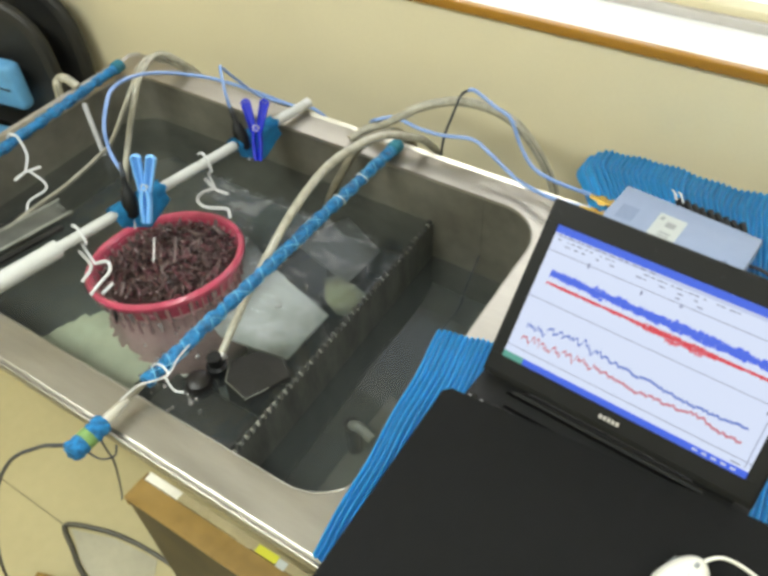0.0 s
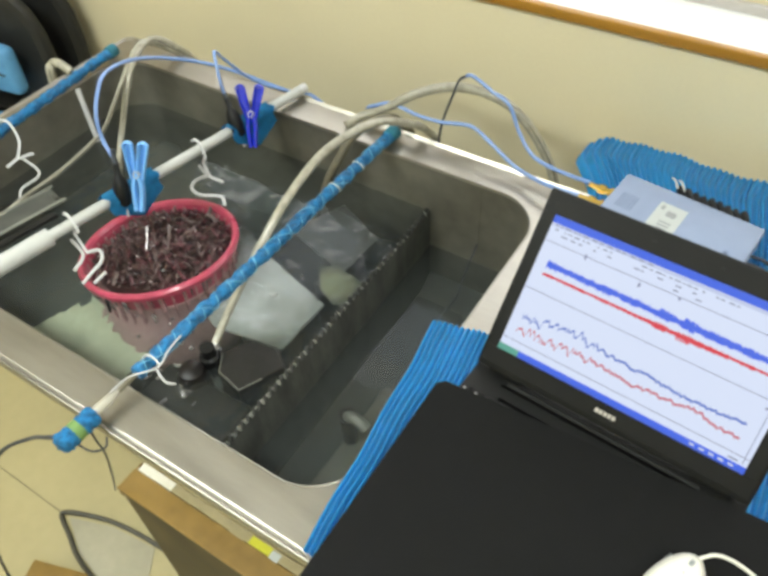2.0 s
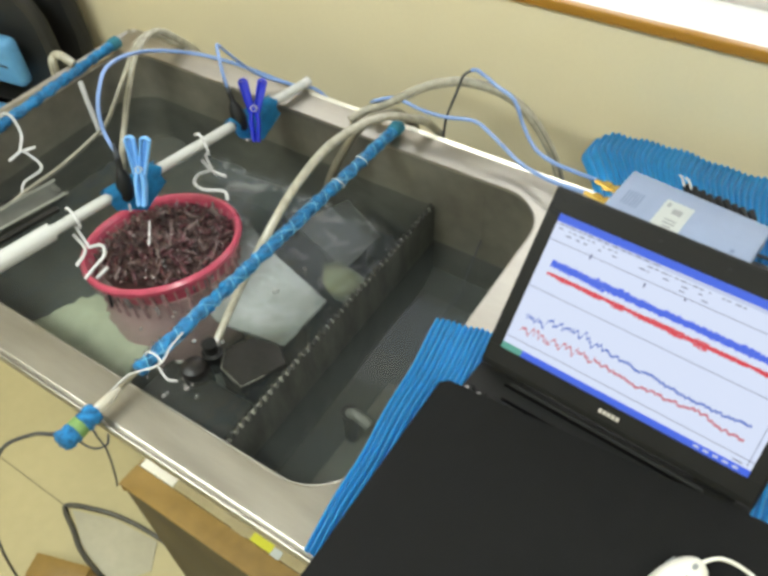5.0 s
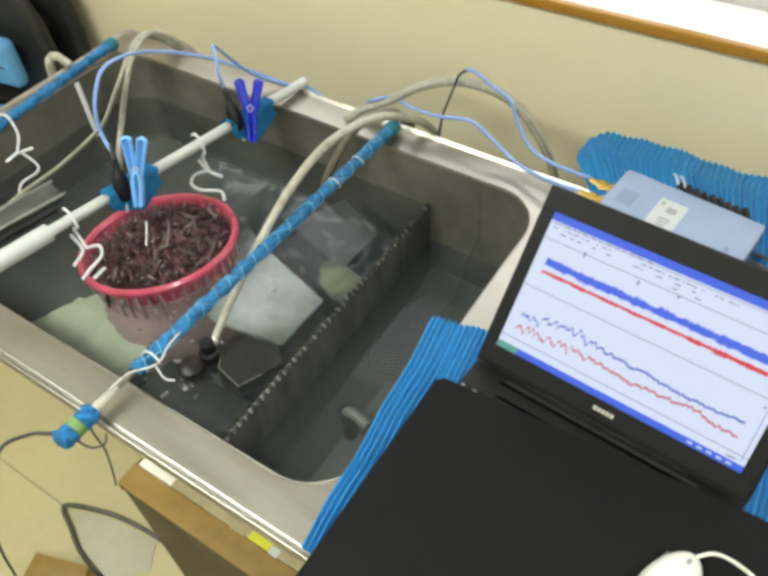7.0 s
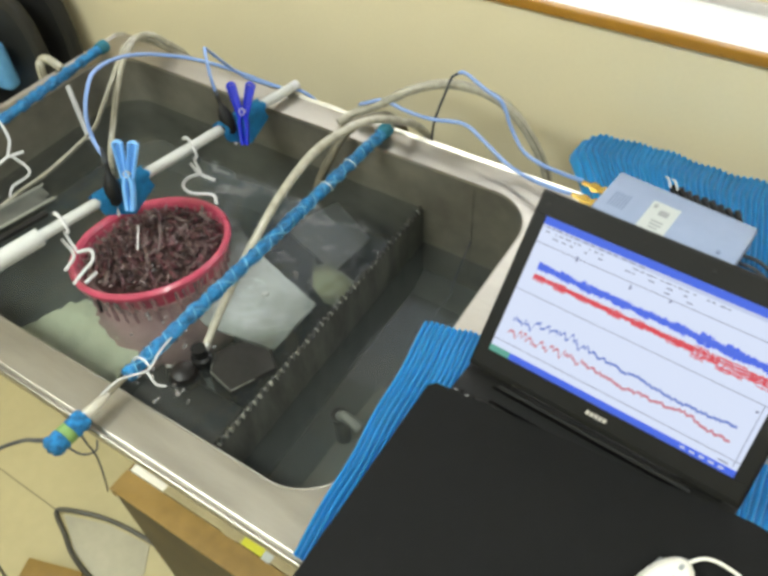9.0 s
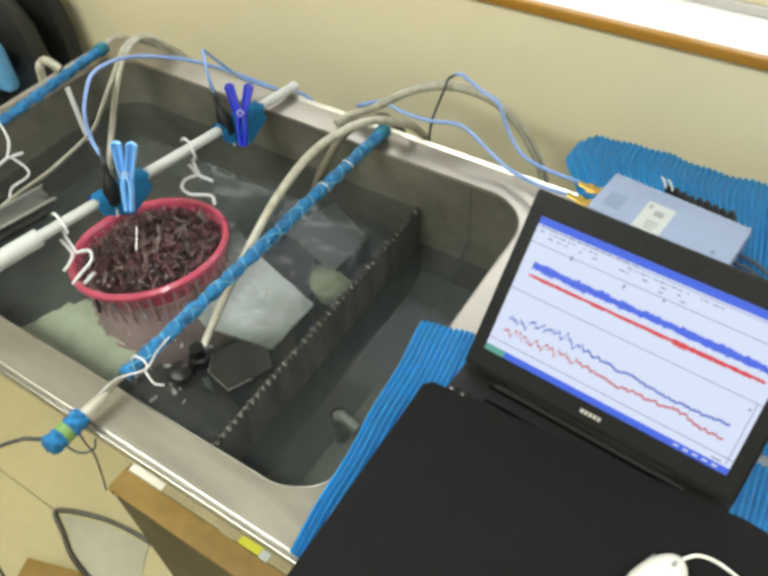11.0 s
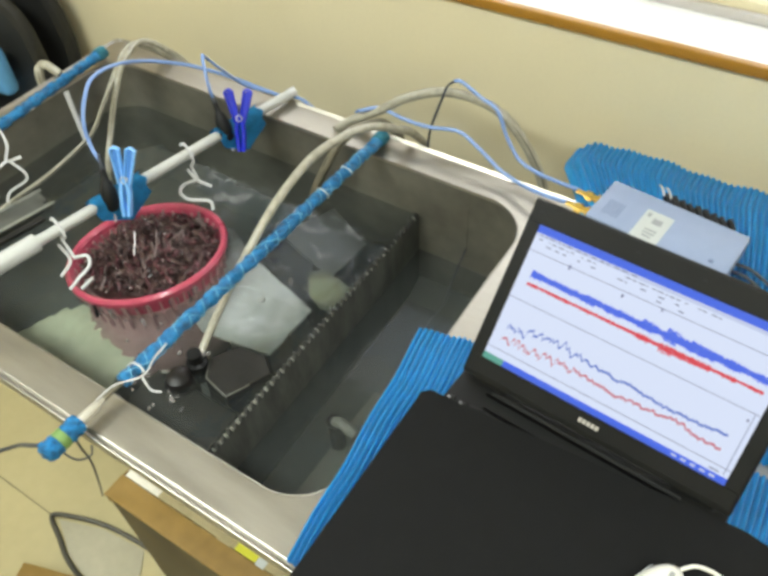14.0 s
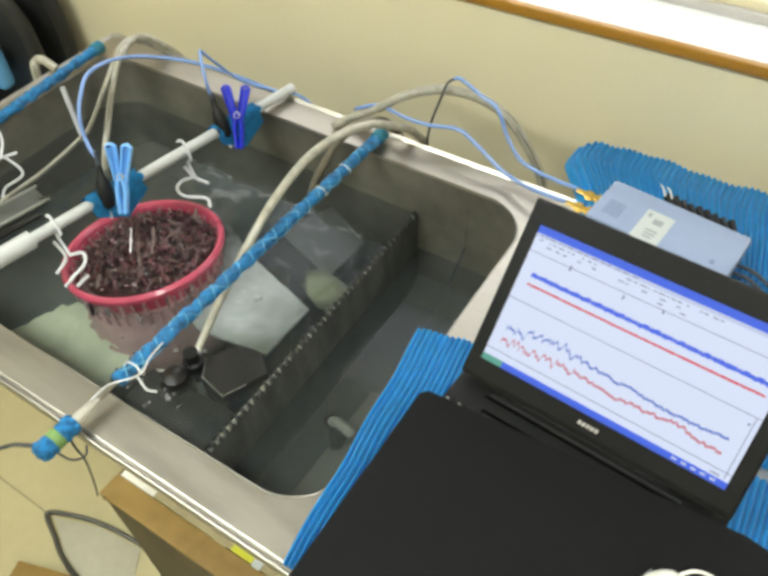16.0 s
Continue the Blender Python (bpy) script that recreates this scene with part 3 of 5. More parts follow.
def wave_piece(core, spike, width, rng):
    """A short rigid piece of a dense wave trace: a thin core with ragged spikes."""
    k = 15
    us = [width * (i / k - 0.5) for i in range(k + 1)]
    hi = [core + spike * rng.random() ** 2 for u in us]
    lo = [-core - spike * rng.random() ** 2 for u in us]
    me = bpy.data.meshes.new("wave_piece")
    verts = [(u * SW, 0, v * SH) for u, v in zip(us, lo)] + [(u * SW, 0, v * SH) for u, v in zip(us, hi)]
    me.from_pydata(verts, [], [(i, i + 1, k + 2 + i, k + 1 + i) for i in range(k)])
    return me


SEGMENTS = 20
LAYERS = (0.0, 0.32, -0.32, 0.64, -0.64, 1.0, -1.0)


def build_screen():
    rng = random.Random(4)
    plate_on_screen("display", 0, 0, 1, 1, 0.0002, M["scr"], "glowing pale display")
    plate_on_screen("title_bar", 0, 0.948, 1, 1, 0.0006, M["scr_blue"], "blue title bar")
    plate_on_screen("task_bar", 0, 0, 1, 0.045, 0.0006, M["scr_blue"], "blue task bar")
    plate_on_screen("start_button", 0, 0, 0.09, 0.045, 0.0009, M["scr_green"], "green corner button")
    plate_on_screen("tool_strip", 0, 0.925, 1, 0.948, 0.0006, M["scr_light"])
    # rows of small writing, too small to read
    for row, (v, first, last, dense) in enumerate(((0.932, 0.02, 0.42, 0.9), (0.903, 0.02, 0.75, 0.75), (0.872, 0.02, 0.60, 0.8), (0.842, 0.30, 0.95, 0.3))):
        u = first
        while u < last:
            wide = rng.uniform(0.006, 0.024)
            if rng.random() < dense:
                plate_on_screen("text_bar", u, v, u + wide, v + 0.009, 0.0009, M["scr_line"])
            u += wide + rng.uniform(0.006, 0.018)
    for k in range(5):
        plate_on_screen("text_bar", 0.80 + 0.035 * k, 0.015, 0.82 + 0.035 * k, 0.030, 0.0009, M["scr_light"])
    plate_on_screen("text_bar", 0.93, 0.058, 0.965, 0.068, 0.0009, M["scr_line"])
    for v in (0.818, 0.474, 0.095):
        plate_on_screen("rule", 0.0, v, 1, v + 0.005, 0.0009, M["scr_line"])
    plate_on_screen("rule", 0.980, 0.06, 0.983, 0.474, 0.0009, M["scr_line"])
    for u, v, tall in ((0.175, 0.80, 0.034), (0.40, 0.775, 0.028), (0.55, 0.80, 0.018), (0.965, 0.415, 0.016)):
        plate_on_screen("scale_mark", u, v, u + 0.007, v + tall, 0.0009, M["scr_text"])
    n = 170
    us = [0.045 + 0.93 * k / n for k in range(n + 1)]

    def level(keys, u):
        for (a, va), (b, vb) in zip(keys, keys[1:]):
            if a <= u <= b:
                return va + (vb - va) * (u - a) / (b - a)
        return keys[-1][1]

    low = [(0, 0.262), (0.12, 0.285), (0.285, 0.320), (0.39, 0.296), (0.62, 0.279), (0.75, 0.262), (0.94, 0.281), (1, 0.29)]
    red = [(0, 0.185), (0.21, 0.190), (0.355, 0.213), (0.525, 0.187), (0.69, 0.206), (0.77, 0.226), (0.84, 0.197), (0.94, 0.186), (1, 0.18)]
    for nm, keys, m_, lab in (("lower_blue_trace", low, M["tr_blue2"], "thin jagged blue curve"), ("lower_red_trace", red, M["tr_red2"], "thin jagged red curve")):
        drift, c = 0.0, []
        for u in us[:-7]:
            drift = 0.35 * drift + rng.uniform(-1, 1) * (0.030 if u < 0.36 else 0.010)
            c.append(level(keys, u) + drift)
        trace(nm, us[:-7], [v - 0.0085 for v in c], [v + 0.0085 for v in c], 0.0009, m_, lab)
    # dense upper waves: thin lines with ragged pieces that spread and close
    trace("upper_blue_line", [0.05, 0.5, 0.96], [0.664, 0.671, 0.677], [0.678, 0.685, 0.691], 0.0008, M["tr_blue"], "thin blue base line")
    trace("upper_red_line", [0.05, 0.5, 0.96], [0.602, 0.602, 0.612], [0.608, 0.608, 0.618], 0.0008, M["tr_red2"], "thin red base line")
    made = []
    wide = 0.92 / SEGMENTS
    for nm, m_, core, spike, d, lab in (("blue_wave_piece", M["tr_blue"], 0.0026, 0.018, 0.0010, "ragged blue wave piece"),
                                        ("red_wave_piece", M["tr_red"], 0.0012, 0.0085, 0.0014, "ragged red wave piece")):
        shapes = [wave_piece(core, spike, wide * 1.06, rng) for k in range(9)]
        for me in shapes:
            me.materials.append(m_)
        for k in range(SEGMENTS):
            for layer in LAYERS:
                ob = new(nm, shapes[rng.randrange(9)])
                ob.parent = lid
                made.append((ob, nm[:3] == "red", 0.05 + wide * (k + 0.5), layer * rng.uniform(0.75, 1.15), d + 0.00005 * LAYERS.index(layer)))
    return made


waves = build_screen()


def build_mat():
    sheet = thing("black_sheet", "smooth black rubber sheet laid over the laptop keyboard", "mat", pose(0.042, -0.853, 0.8975, 0, LAP_RISE, -0.4))
    bm = bmesh.new()
    out = [(0, 0), (0.50, 0), (0.50, 0.41), (0.425, 0.422), (0.010, 0.404), (0.0, 0.394)]
    lo = [bm.verts.new((x, y, 0)) for x, y in out]
    hi = [bm.verts.new((x, y, 0.0035)) for x, y in out]
    bm.faces.new(lo[::-1])
    bm.faces.new(hi)
    for k in range(len(out)):
        j = (k + 1) % len(out)
        bm.faces.new((lo[k], lo[j], hi[j], hi[k]))
    part("pad", bm, M["sheet"], sheet)


build_mat()


def build_mouse():
    m = thing("computer_mouse", "off-white corded computer mouse on the black sheet", "mouse", pose(0.402, -0.572, 0.9088, 0, LAP_RISE, -17))
    bm = bmesh.new()
    n, rings = 28, 9
    loops = []
    for i in range(rings):
        a = i / (rings - 1) * math.pi / 2 * 0.97
        sc, z = math.cos(a) ** 0.55, 0.034 * math.sin(a) ** 0.9
        loops.append([(0.029 * sc * math.cos(2 * math.pi * k / n) * (1 - 0.12 * math.sin(2 * math.pi * k / n)), 0.052 * sc * math.sin(2 * math.pi * k / n), z) for k in range(n)])
    part("shell", loft(loops, bm, True, True), M["mouse"], m)
    part("button_seam", tube([(0, 0.046, 0.0175), (0, 0.032, 0.0275), (0, 0.012, 0.0335)], 0.0011, 6), M["ink"], m, "dark button seam")
    for sx in (-1, 1):
        part("side_seam", tube([(sx * 0.022, 0.030, 0.0165), (sx * 0.024, 0.012, 0.0190), (sx * 0.0245, -0.01, 0.0195)], 0.0011, 6), M["ink"], m, "dark side seam")
    part("scroll_wheel", lathe([(0.006, -0.003), (0.008, -0.002), (0.008, 0.002), (0.006, 0.003)], 18, m=pose(0, 0.028, 0.0255, 0, 90, 0)), M["ink"], m, "grey scroll wheel")
    part("cord", tube([(0.0, 0.050, 0.008), (0.012, 0.068, 0.012), (0.035, 0.080, 0.006), (0.070, 0.082, 0.0), (0.115, 0.070, -0.002)], 0.0022, 8), M["mouse"], m)


build_mouse()


def build_amp():
    """Blue-grey signal box with two threaded connectors."""
    a = thing("signal_box", "blue-grey enamelled signal box with a paper label on the towel", "amplifier", pose(0.105, -0.028, 0.873, 0, 0, -6.5))
    part("case", box(0, 0, 0, 0.236, 0.108, 0.046, 0.003), M["amp"], a)
    part("lid_seam", box(-0.0006, -0.0006, 0.034, 0.2366, 0.1086, 0.0352), M["ink"], a)
    lab = part("paper_label", box(0.078, -0.002, 0.0461, 0.124, 0.072, 0.0467), M["paper"], a, "white paper label with grey print")
    for k, (x, y, w, h) in enumerate(((0.096, 0.042, 0.016, 0.014), (0.093, 0.024, 0.02, 0.004), (0.093, 0.016, 0.02, 0.004), (0.095, 0.008, 0.015, 0.004), (0.083, 0.055, 0.006, 0.01))):
        part("print_bar", box(x, y, 0.0467, x + w, y + h, 0.0470), M["ink"], lab)
    for k in range(6):
        part("print_bar", box(0.018 + k * 0.005, 0.02, 0.0461, 0.0205 + k * 0.005, 0.058, 0.0463), M["amp_dark"], a)
    part("screw", lathe([(0.004, 0), (0.0035, 0.0015)], 12, m=pose(0.206, 0.02, 0.046)), M["amp_dark"], a)
    for y in (0.028, 0.066):
        c = part("connector", lathe([(0.0105, 0), (0.0105, 0.007), (0.0065, 0.0075), (0.0065, 0.016), (0.0092, 0.0165), (0.0092, 0.028), (0.005, 0.029), (0.0042, 0.046)], 6, m=pose(-0.001, y, 0.026, 0, -90, 0)), M["gold"], a, "gold threaded connector")
    # black terminal strip behind the case
    for k in range(9):
        m_ = pose(0.092 + k * 0.0135, 0.121, 0.036 + 0.0015 * math.sin(k * 1.7), 12, 0, 42 + 8 * math.sin(k * 3.0))
        bm = box(-0.0052, -0.013, -0.006, 0.0052, 0.013, 0.007, 0.003, 2, m=m_)
        part("terminal", bm, M["black"], a, "black plug of a terminal strip")
    for k in range(2):
        part("bare_lead", tube([(0.085 + k * 0.012, 0.118, 0.046), (0.075 + k * 0.012, 0.128, 0.052), (0.068 + k * 0.012, 0.134, 0.050)], 0.0018, 6), M["hook"], a, "white lead end")
    for k in range(3):
        part("side_lead", tube([(0.236, 0.030 + k * 0.02, 0.016), (0.262, 0.028 + k * 0.02, 0.018), (0.30, 0.020 + k * 0.022, 0.006), (0.36, 0.01 + k * 0.02, 0.002)], 0.0032, 8), M["dark_cable"], a, "dark blue lead")


build_amp()


# ---- poles over the tank ----
def build_blue_pole(p0, p1, label, near_fittings):
    """A pole in a blue sleeve; the near one is wound with string."""
    p0, p1 = Vector(p0), Vector(p1)
    d = (p1 - p0).normalized()
    th = thing("wrapped_pole", label, "pole", group="poles across the tank")
    rng = random.Random(int(abs(p0.x) * 100))

    def wob(s):
        return 0.0108 + 0.0010 * math.sin(s * 90) + 0.0006 * math.sin(s * 211)
    def crumple(bm):
        for v in bm.verts:
            v.co += Vector((noise.noise(v.co * 140), noise.noise(v.co * 140 + Vector((7, 0, 0))), noise.noise(v.co * 140 + Vector((0, 7, 0))))) * 0.0025
        return bm

    part("sleeve", crumple(tube([p0.lerp(p1, k / 60) + Vector((rng.uniform(-1, 1), 0, rng.uniform(-1, 1))) * 0.0007 for k in range(61)], wob, 14, 4)), M["pole"], th, "bright blue plastic sleeve")
    side = d.cross(Vector((0, 0, 1))).normalized()
    up = side.cross(d)
    length = (p1 - p0).length
    turns = length / 0.031
    pts = []
    for k in range(int(turns * 10) + 1):
        s = k / int(turns * 10)
        a = s * turns * 2 * math.pi
        pts.append(p0 + d * length * s + side * 0.0115 * math.cos(a) + up * 0.0115 * math.sin(a))
    if near_fittings:
        part("winding", tube([p0.lerp(p1, (k + 0.5) / 81) + side * 0.0114 * math.cos(-k * 0.55 - 1.3 * math.sin(k * 0.21)) + up * 0.0114 * math.sin(-k * 0.55 - 1.3 * math.sin(k * 0.21)) for k in range(80)], 0.0009, 5, 3), M["winding"], th, "pale blue string winding")
        part("winding", tube(pts, 0.0009, 5, 1), M["winding"], th, "pale blue string winding")
    for s in (0.16, 0.27) if near_fittings else ():
        q = p0.lerp(p1, s)
        ring = [q + side * 0.0122 * math.cos(a) + up * 0.0122 * math.sin(a) + d * 0.004 * math.sin(a) for a in [2 * math.pi * k / 12 for k in range(13)]]
        part("string_turn", tube(ring, 0.0011, 6, 2), M["cord_white"], th, "white string turn")
    # end cap at the wall side
    e = p0 - d * 0.010
    rot = d.to_track_quat("Z", "Y").to_matrix().to_4x4()
    part("end_cap", lathe([(0.010, -0.013), (0.0140, -0.011), (0.0150, 0.0), (0.0140, 0.012), (0.0105, 0.015)], 18, m=Matrix.Translation(e) @ rot), M["teal"], th, "teal foam end cap")
    if near_fittings:
        e = p1 + d * 0.014
        part("rod", tube([p1 - d * 0.004, p1 + d * 0.090], 0.0036, 10, 1), M["hose_dark"], th, "bare dull rod end")
        part("connector", lathe([(0.0032, 0.020), (0.0044, 0.024), (0.0062, 0.031), (0.0080, 0.040), (0.0076, 0.050), (0.0088, 0.054), (0.0080, 0.062), (0.0055, 0.068)], 16, m=Matrix.Translation(e) @ rot), M["cream"], th, "cream plastic connector")
        e = p1 + d * 0.084 + Vector((-0.002, 0, -0.003))
        def lumpy(bm, size=0.0026):
            bmesh.ops.subdivide_edges(bm, edges=bm.edges[:], cuts=1)
            for v in bm.verts:
                v.co += Vector((noise.noise(v.co * 260), noise.noise(v.co * 260 + Vector((9, 0, 0))), noise.noise(v.co * 260 + Vector((0, 9, 0))))) * size
            return bm

        grip = part("grip", lumpy(lathe([(0.010, -0.006), (0.0145, -0.004), (0.0155, 0.006), (0.0140, 0.010), (0.0153, 0.014), (0.0145, 0.021)], 20, m=Matrix.Translation(e) @ rot)), M["grip"], th, "blue foam grip")
        part("tape_band", lathe([(0.0144, 0.0205), (0.0150, 0.022), (0.0150, 0.033), (0.0144, 0.034)], 20, m=Matrix.Translation(e) @ rot), M["yellow"], th, "yellow-green tape band")
        part("grip", lumpy(lathe([(0.0144, 0.0335), (0.0158, 0.036), (0.0150, 0.042), (0.0160, 0.047), (0.0155, 0.054), (0.0120, 0.058)], 20, m=Matrix.Translation(e) @ rot)), M["grip"], th, "blue foam grip")
    return th


build_blue_pole((-0.337, 0.022, 0.868), (-0.349, -0.655, 0.872), "pole wrapped in bright blue plastic and white string", True)
build_blue_pole((-1.080, -0.030, 0.867), (-1.018, -0.69, 0.867), "pole wrapped in bright blue plastic beside the tank end", False)


def build_white_pole():
    th = thing("white_pole", "white plastic pipe laid across the tank", "pole", group="poles across the tank")
    a, b = Vector((-0.592, 0.078, 0.865)), Vector((-0.745, -0.735, 0.866))
    d = (b - a).normalized()
    part("pipe", tube([a, a.lerp(b, 0.5), b], 0.0102, 18, 2), M["pvc"], th)
    part("end_cap", tube([a - d * 0.004, a + d * 0.012], 0.0108, 18, 1), M["hook"], th)
    s = a.lerp(b, 0.735)
    part("sleeve", tube([s, s + d * 0.002, s + d * 0.10, b], 0.0165, 18, 1, smooth_path=False), M["pvc"], th, "thicker white sleeve")


build_white_pole()


def build_peg(name, at, m_, label, height, lean=0.0, spread=0.0165):
    """A spring clothes peg: two curved arms that cross at a coil."""
    up = (Vector((-0.20, 0.30, 0.83)) + Vector((0.82, 0.57, 0)) * lean).normalized()
    right = Vector((0.82, 0.57, 0.0))
    right = (right - up * right.dot(up)).normalized()
    out = up.cross(right)
    basis = Matrix((right, -out, up)).transposed().to_4x4()
    th = thing(name, label, "clothes peg", Matrix.Translation(at) @ basis, group="clothes pegs on the pipe")
    h = height
    for sx in (-1, 1):
        a, b = Vector((sx * 0.0050, 0, h * 0.42)), Vector((sx * spread, 0, h * 0.93))
        along = (b - a).normalized()
        side = Vector((along.z, 0, -along.x))
        loop = [a + side * 0.0045] + [b + side * 0.0072 * math.cos(g) + along * 0.0075 * math.sin(g) for g in [math.pi * k / 6 for k in range(7)]] + [a - side * 0.0045]
        bm = tube(loop, 0.0029, 8, 4)
        for v in bm.verts:
            v.co.y *= 2.3
        arm = part("arm", bm, m_, th)
        web = [a + side * 0.004, b + side * 0.005, b + along * 0.005, b - side * 0.005, a - side * 0.004]
        part("web", loft([[(p.x, -0.0016, p.z) for p in web], [(p.x, 0.0016, p.z) for p in web]], None, True, True), M["peg_web"] if m_ is M["pale_blue"] else m_, arm)
        bm = tube([(-sx * 0.0030, 0, h * 0.50), (sx * 0.0050, 0, h * 0.40), (sx * 0.0068, 0, h * 0.2), (sx * 0.0040, 0, -0.012)], 0.0052, 8, 4)
        for v in bm.verts:
            v.co.y *= 1.7
        part("jaw", bm, m_, th)
    coil = [(0.006 * math.cos(a), -0.011 + 0.022 * k / 36, h * 0.5 + 0.006 * math.sin(a)) for k, a in ((k, k * 0.9) for k in range(37))]
    part("spring", tube(coil, 0.0010, 5, 1, smooth_path=False), M["alu"], th, "thin steel spring")
    return th


build_peg("clothes_peg", (-0.632, -0.374, 0.862), M["pale_blue"], "pale blue plastic clothes peg clamped on the pipe", 0.115, 0.10, 0.0135)
build_peg("clothes_peg", (-0.584, -0.108, 0.850), M["deep_blue"], "deep blue plastic clothes peg clamped on the pipe", 0.110, 0.05, 0.0185)


def build_wrap(at, size, label):
    """A square of blue foam cloth folded over the pipe."""
    at = Vector(at)
    a, b = Vector((-0.592, 0.078, 0.865)), Vector((-0.745, -0.735, 0.866))
    d = (b - a).normalized()
    side = d.cross(Vector((0, 0, 1))).normalized()
    bm = bmesh.new()
    rows = []
    for i in range(13):
        u = (i / 12 - 0.5) * size
        row = []
        for j in range(25):
            s = (j / 24 - 0.5) * 2
            ang = s * 1.9
            r = 0.0185
            if abs(ang) < 1.57:
                p = side * (r * math.sin(ang)) + Vector((0, 0, r * math.cos(ang)))
            else:
                fall = (abs(ang) - 1.57) / 0.33
                tri = 0.050 * (1 - abs(u) / size * 1.4)
                p = side * (math.copysign(r + 0.004 * fall, ang)) + Vector((0, 0, -fall * tri))
            row.append(bm.verts.new(at + d * (u + 0.004 * math.sin(j * 0.7)) + p))
        rows.append(row)
    for p, q in zip(rows, rows[1:]):
        for j in range(24):
            bm.faces.new((p[j], q[j], q[j + 1], p[j + 1]))
    bmesh.ops.solidify(bm, geom=bm.faces[:], thickness=0.002)
    return tagged(finish("foam_cloth", bm, M["sponge"]), label, "cloth", group="foam cloths on the pipe")


build_wrap((-0.6725, -0.355, 0.8655), 0.108, "blue foam cloth folded over the white pipe")
build_wrap((-0.617, -0.075, 0.8655), 0.108, "blue foam cloth folded over the white pipe")


def build_probe(at, axis, label):
    at, axis = Vector(at), Vector(axis).normalized()
    rot = Matrix.Translation(at) @ axis.to_track_quat("Z", "Y").to_matrix().to_4x4() @ Matrix.Diagonal((1.05, 1.05, 1.05, 1.0))
    th = thing("sensor_probe", label, "sensor", rot, group="sensor probes")
    part("body", lathe([(0.006, -0.028), (0.012, -0.022), (0.0145, -0.006), (0.0135, 0.012), (0.009, 0.026), (0.0055, 0.03), (0.005, 0.05)], 18), M["black"], th)
    part("boot", lathe([(0.0052, 0.0495), (0.0052, 0.056), (0.0042, 0.058), (0.0036, 0.075)], 12), M["dark_cable"], th)
    part("tip", lathe([(0.0022, -0.048), (0.003, -0.029)], 10), M["hook"], th, "pale sensor tip")


build_probe((-0.668, -0.376, 0.880), (-0.22, 0.28, 0.9), "black rubber sensor held by a pale blue peg")
build_probe((-0.622, -0.108, 0.880), (-0.35, 0.15, 0.8), "black rubber sensor held by a deep blue peg")


def build_hook(pts, label, r=0.0028, extra=(), group="white hooks", m_=None):
    th = thing("plastic_hook", label, "hook", group=group)
    part("wire", tube(pts, r, 8, 6), m_ or M["hook"], th)
    for k, e in enumerate(extra):
        part("prong", tube(e, r * 1.15, 8, 4), m_ or M["hook"], th)
    return th


# hook that carries the basket at the back
build_hook([(-0.668, -0.190, 0.872), (-0.654, -0.192, 0.881), (-0.637, -0.197, 0.876), (-0.626, -0.203, 0.855), (-0.640, -0.200, 0.838), (-0.628, -0.203, 0.812)],
           "white plastic S hook between pipe and basket",
           extra=([(-0.650, -0.204, 0.828), (-0.632, -0.203, 0.808), (-0.593, -0.203, 0.808)],
                  [(-0.630, -0.203, 0.809), (-0.650, -0.222, 0.802), (-0.640, -0.245, 0.802), (-0.612, -0.250, 0.800), (-0.575, -0.232, 0.799), (-0.561, -0.240, 0.788)]))
# hook at the front of the basket
build_hook([(-0.722, -0.470, 0.872), (-0.710, -0.473, 0.881), (-0.693, -0.476, 0.876), (-0.679, -0.481, 0.858), (-0.697, -0.480, 0.846), (-0.664, -0.490, 0.822)],
           "white plastic S hook gripping the basket rim",
           extra=([(-0.703, -0.488, 0.832), (-0.668, -0.497, 0.818), (-0.662, -0.528, 0.808)],
                  [(-0.664, -0.492, 0.822), (-0.647, -0.475, 0.822), (-0.634, -0.486, 0.812), (-0.636, -0.512, 0.803), (-0.640, -0.535, 0.792)],
                  [(-0.612, -0.500, 0.806), (-0.612, -0.528, 0.803)]))
# empty hanger on the far pole
build_hook([(-1.064, -0.350, 0.868), (-1.052, -0.346, 0.884), (-1.034, -0.342, 0.880), (-1.008, -0.352, 0.852), (-0.992, -0.376, 0.834), (-0.985, -0.372, 0.828), (-0.962, -0.366, 0.805), (-0.958, -0.375, 0.792), (-0.985, -0.402, 0.772), (-0.970, -0.424, 0.768)],
           "empty white wire hanger hook on the blue pole",
           extra=([(-0.990, -0.374, 0.833), (-1.000, -0.404, 0.822)], [(-0.986, -0.372, 0.832), (-0.975, -0.352, 0.832)]))
# clip hook at the near end of the wrapped pole
build_hook([(-0.352, -0.700, 0.880), (-0.347, -0.672, 0.884), (-0.336, -0.658, 0.886), (-0.322, -0.640, 0.886), (-0.320, -0.625, 0.887), (-0.327, -0.605, 0.888), (-0.330, -0.575, 0.888)],
           "pale plastic clip hook round the wrapped pole", r=0.0014, m_=M["hook"],
           extra=([(-0.358, -0.632, 0.876), (-0.350, -0.628, 0.887), (-0.336, -0.626, 0.887), (-0.322, -0.630, 0.885)], [(-0.320, -0.638, 0.884), (-0.304, -0.642, 0.870), (-0.294, -0.634, 0.862)]))


# ---- basket of shells ----
BX, BY, BZ, BR = -0.6165, -0.376, 0.766, 0.1515
BTILT, BROLL = -4.0, -7.0


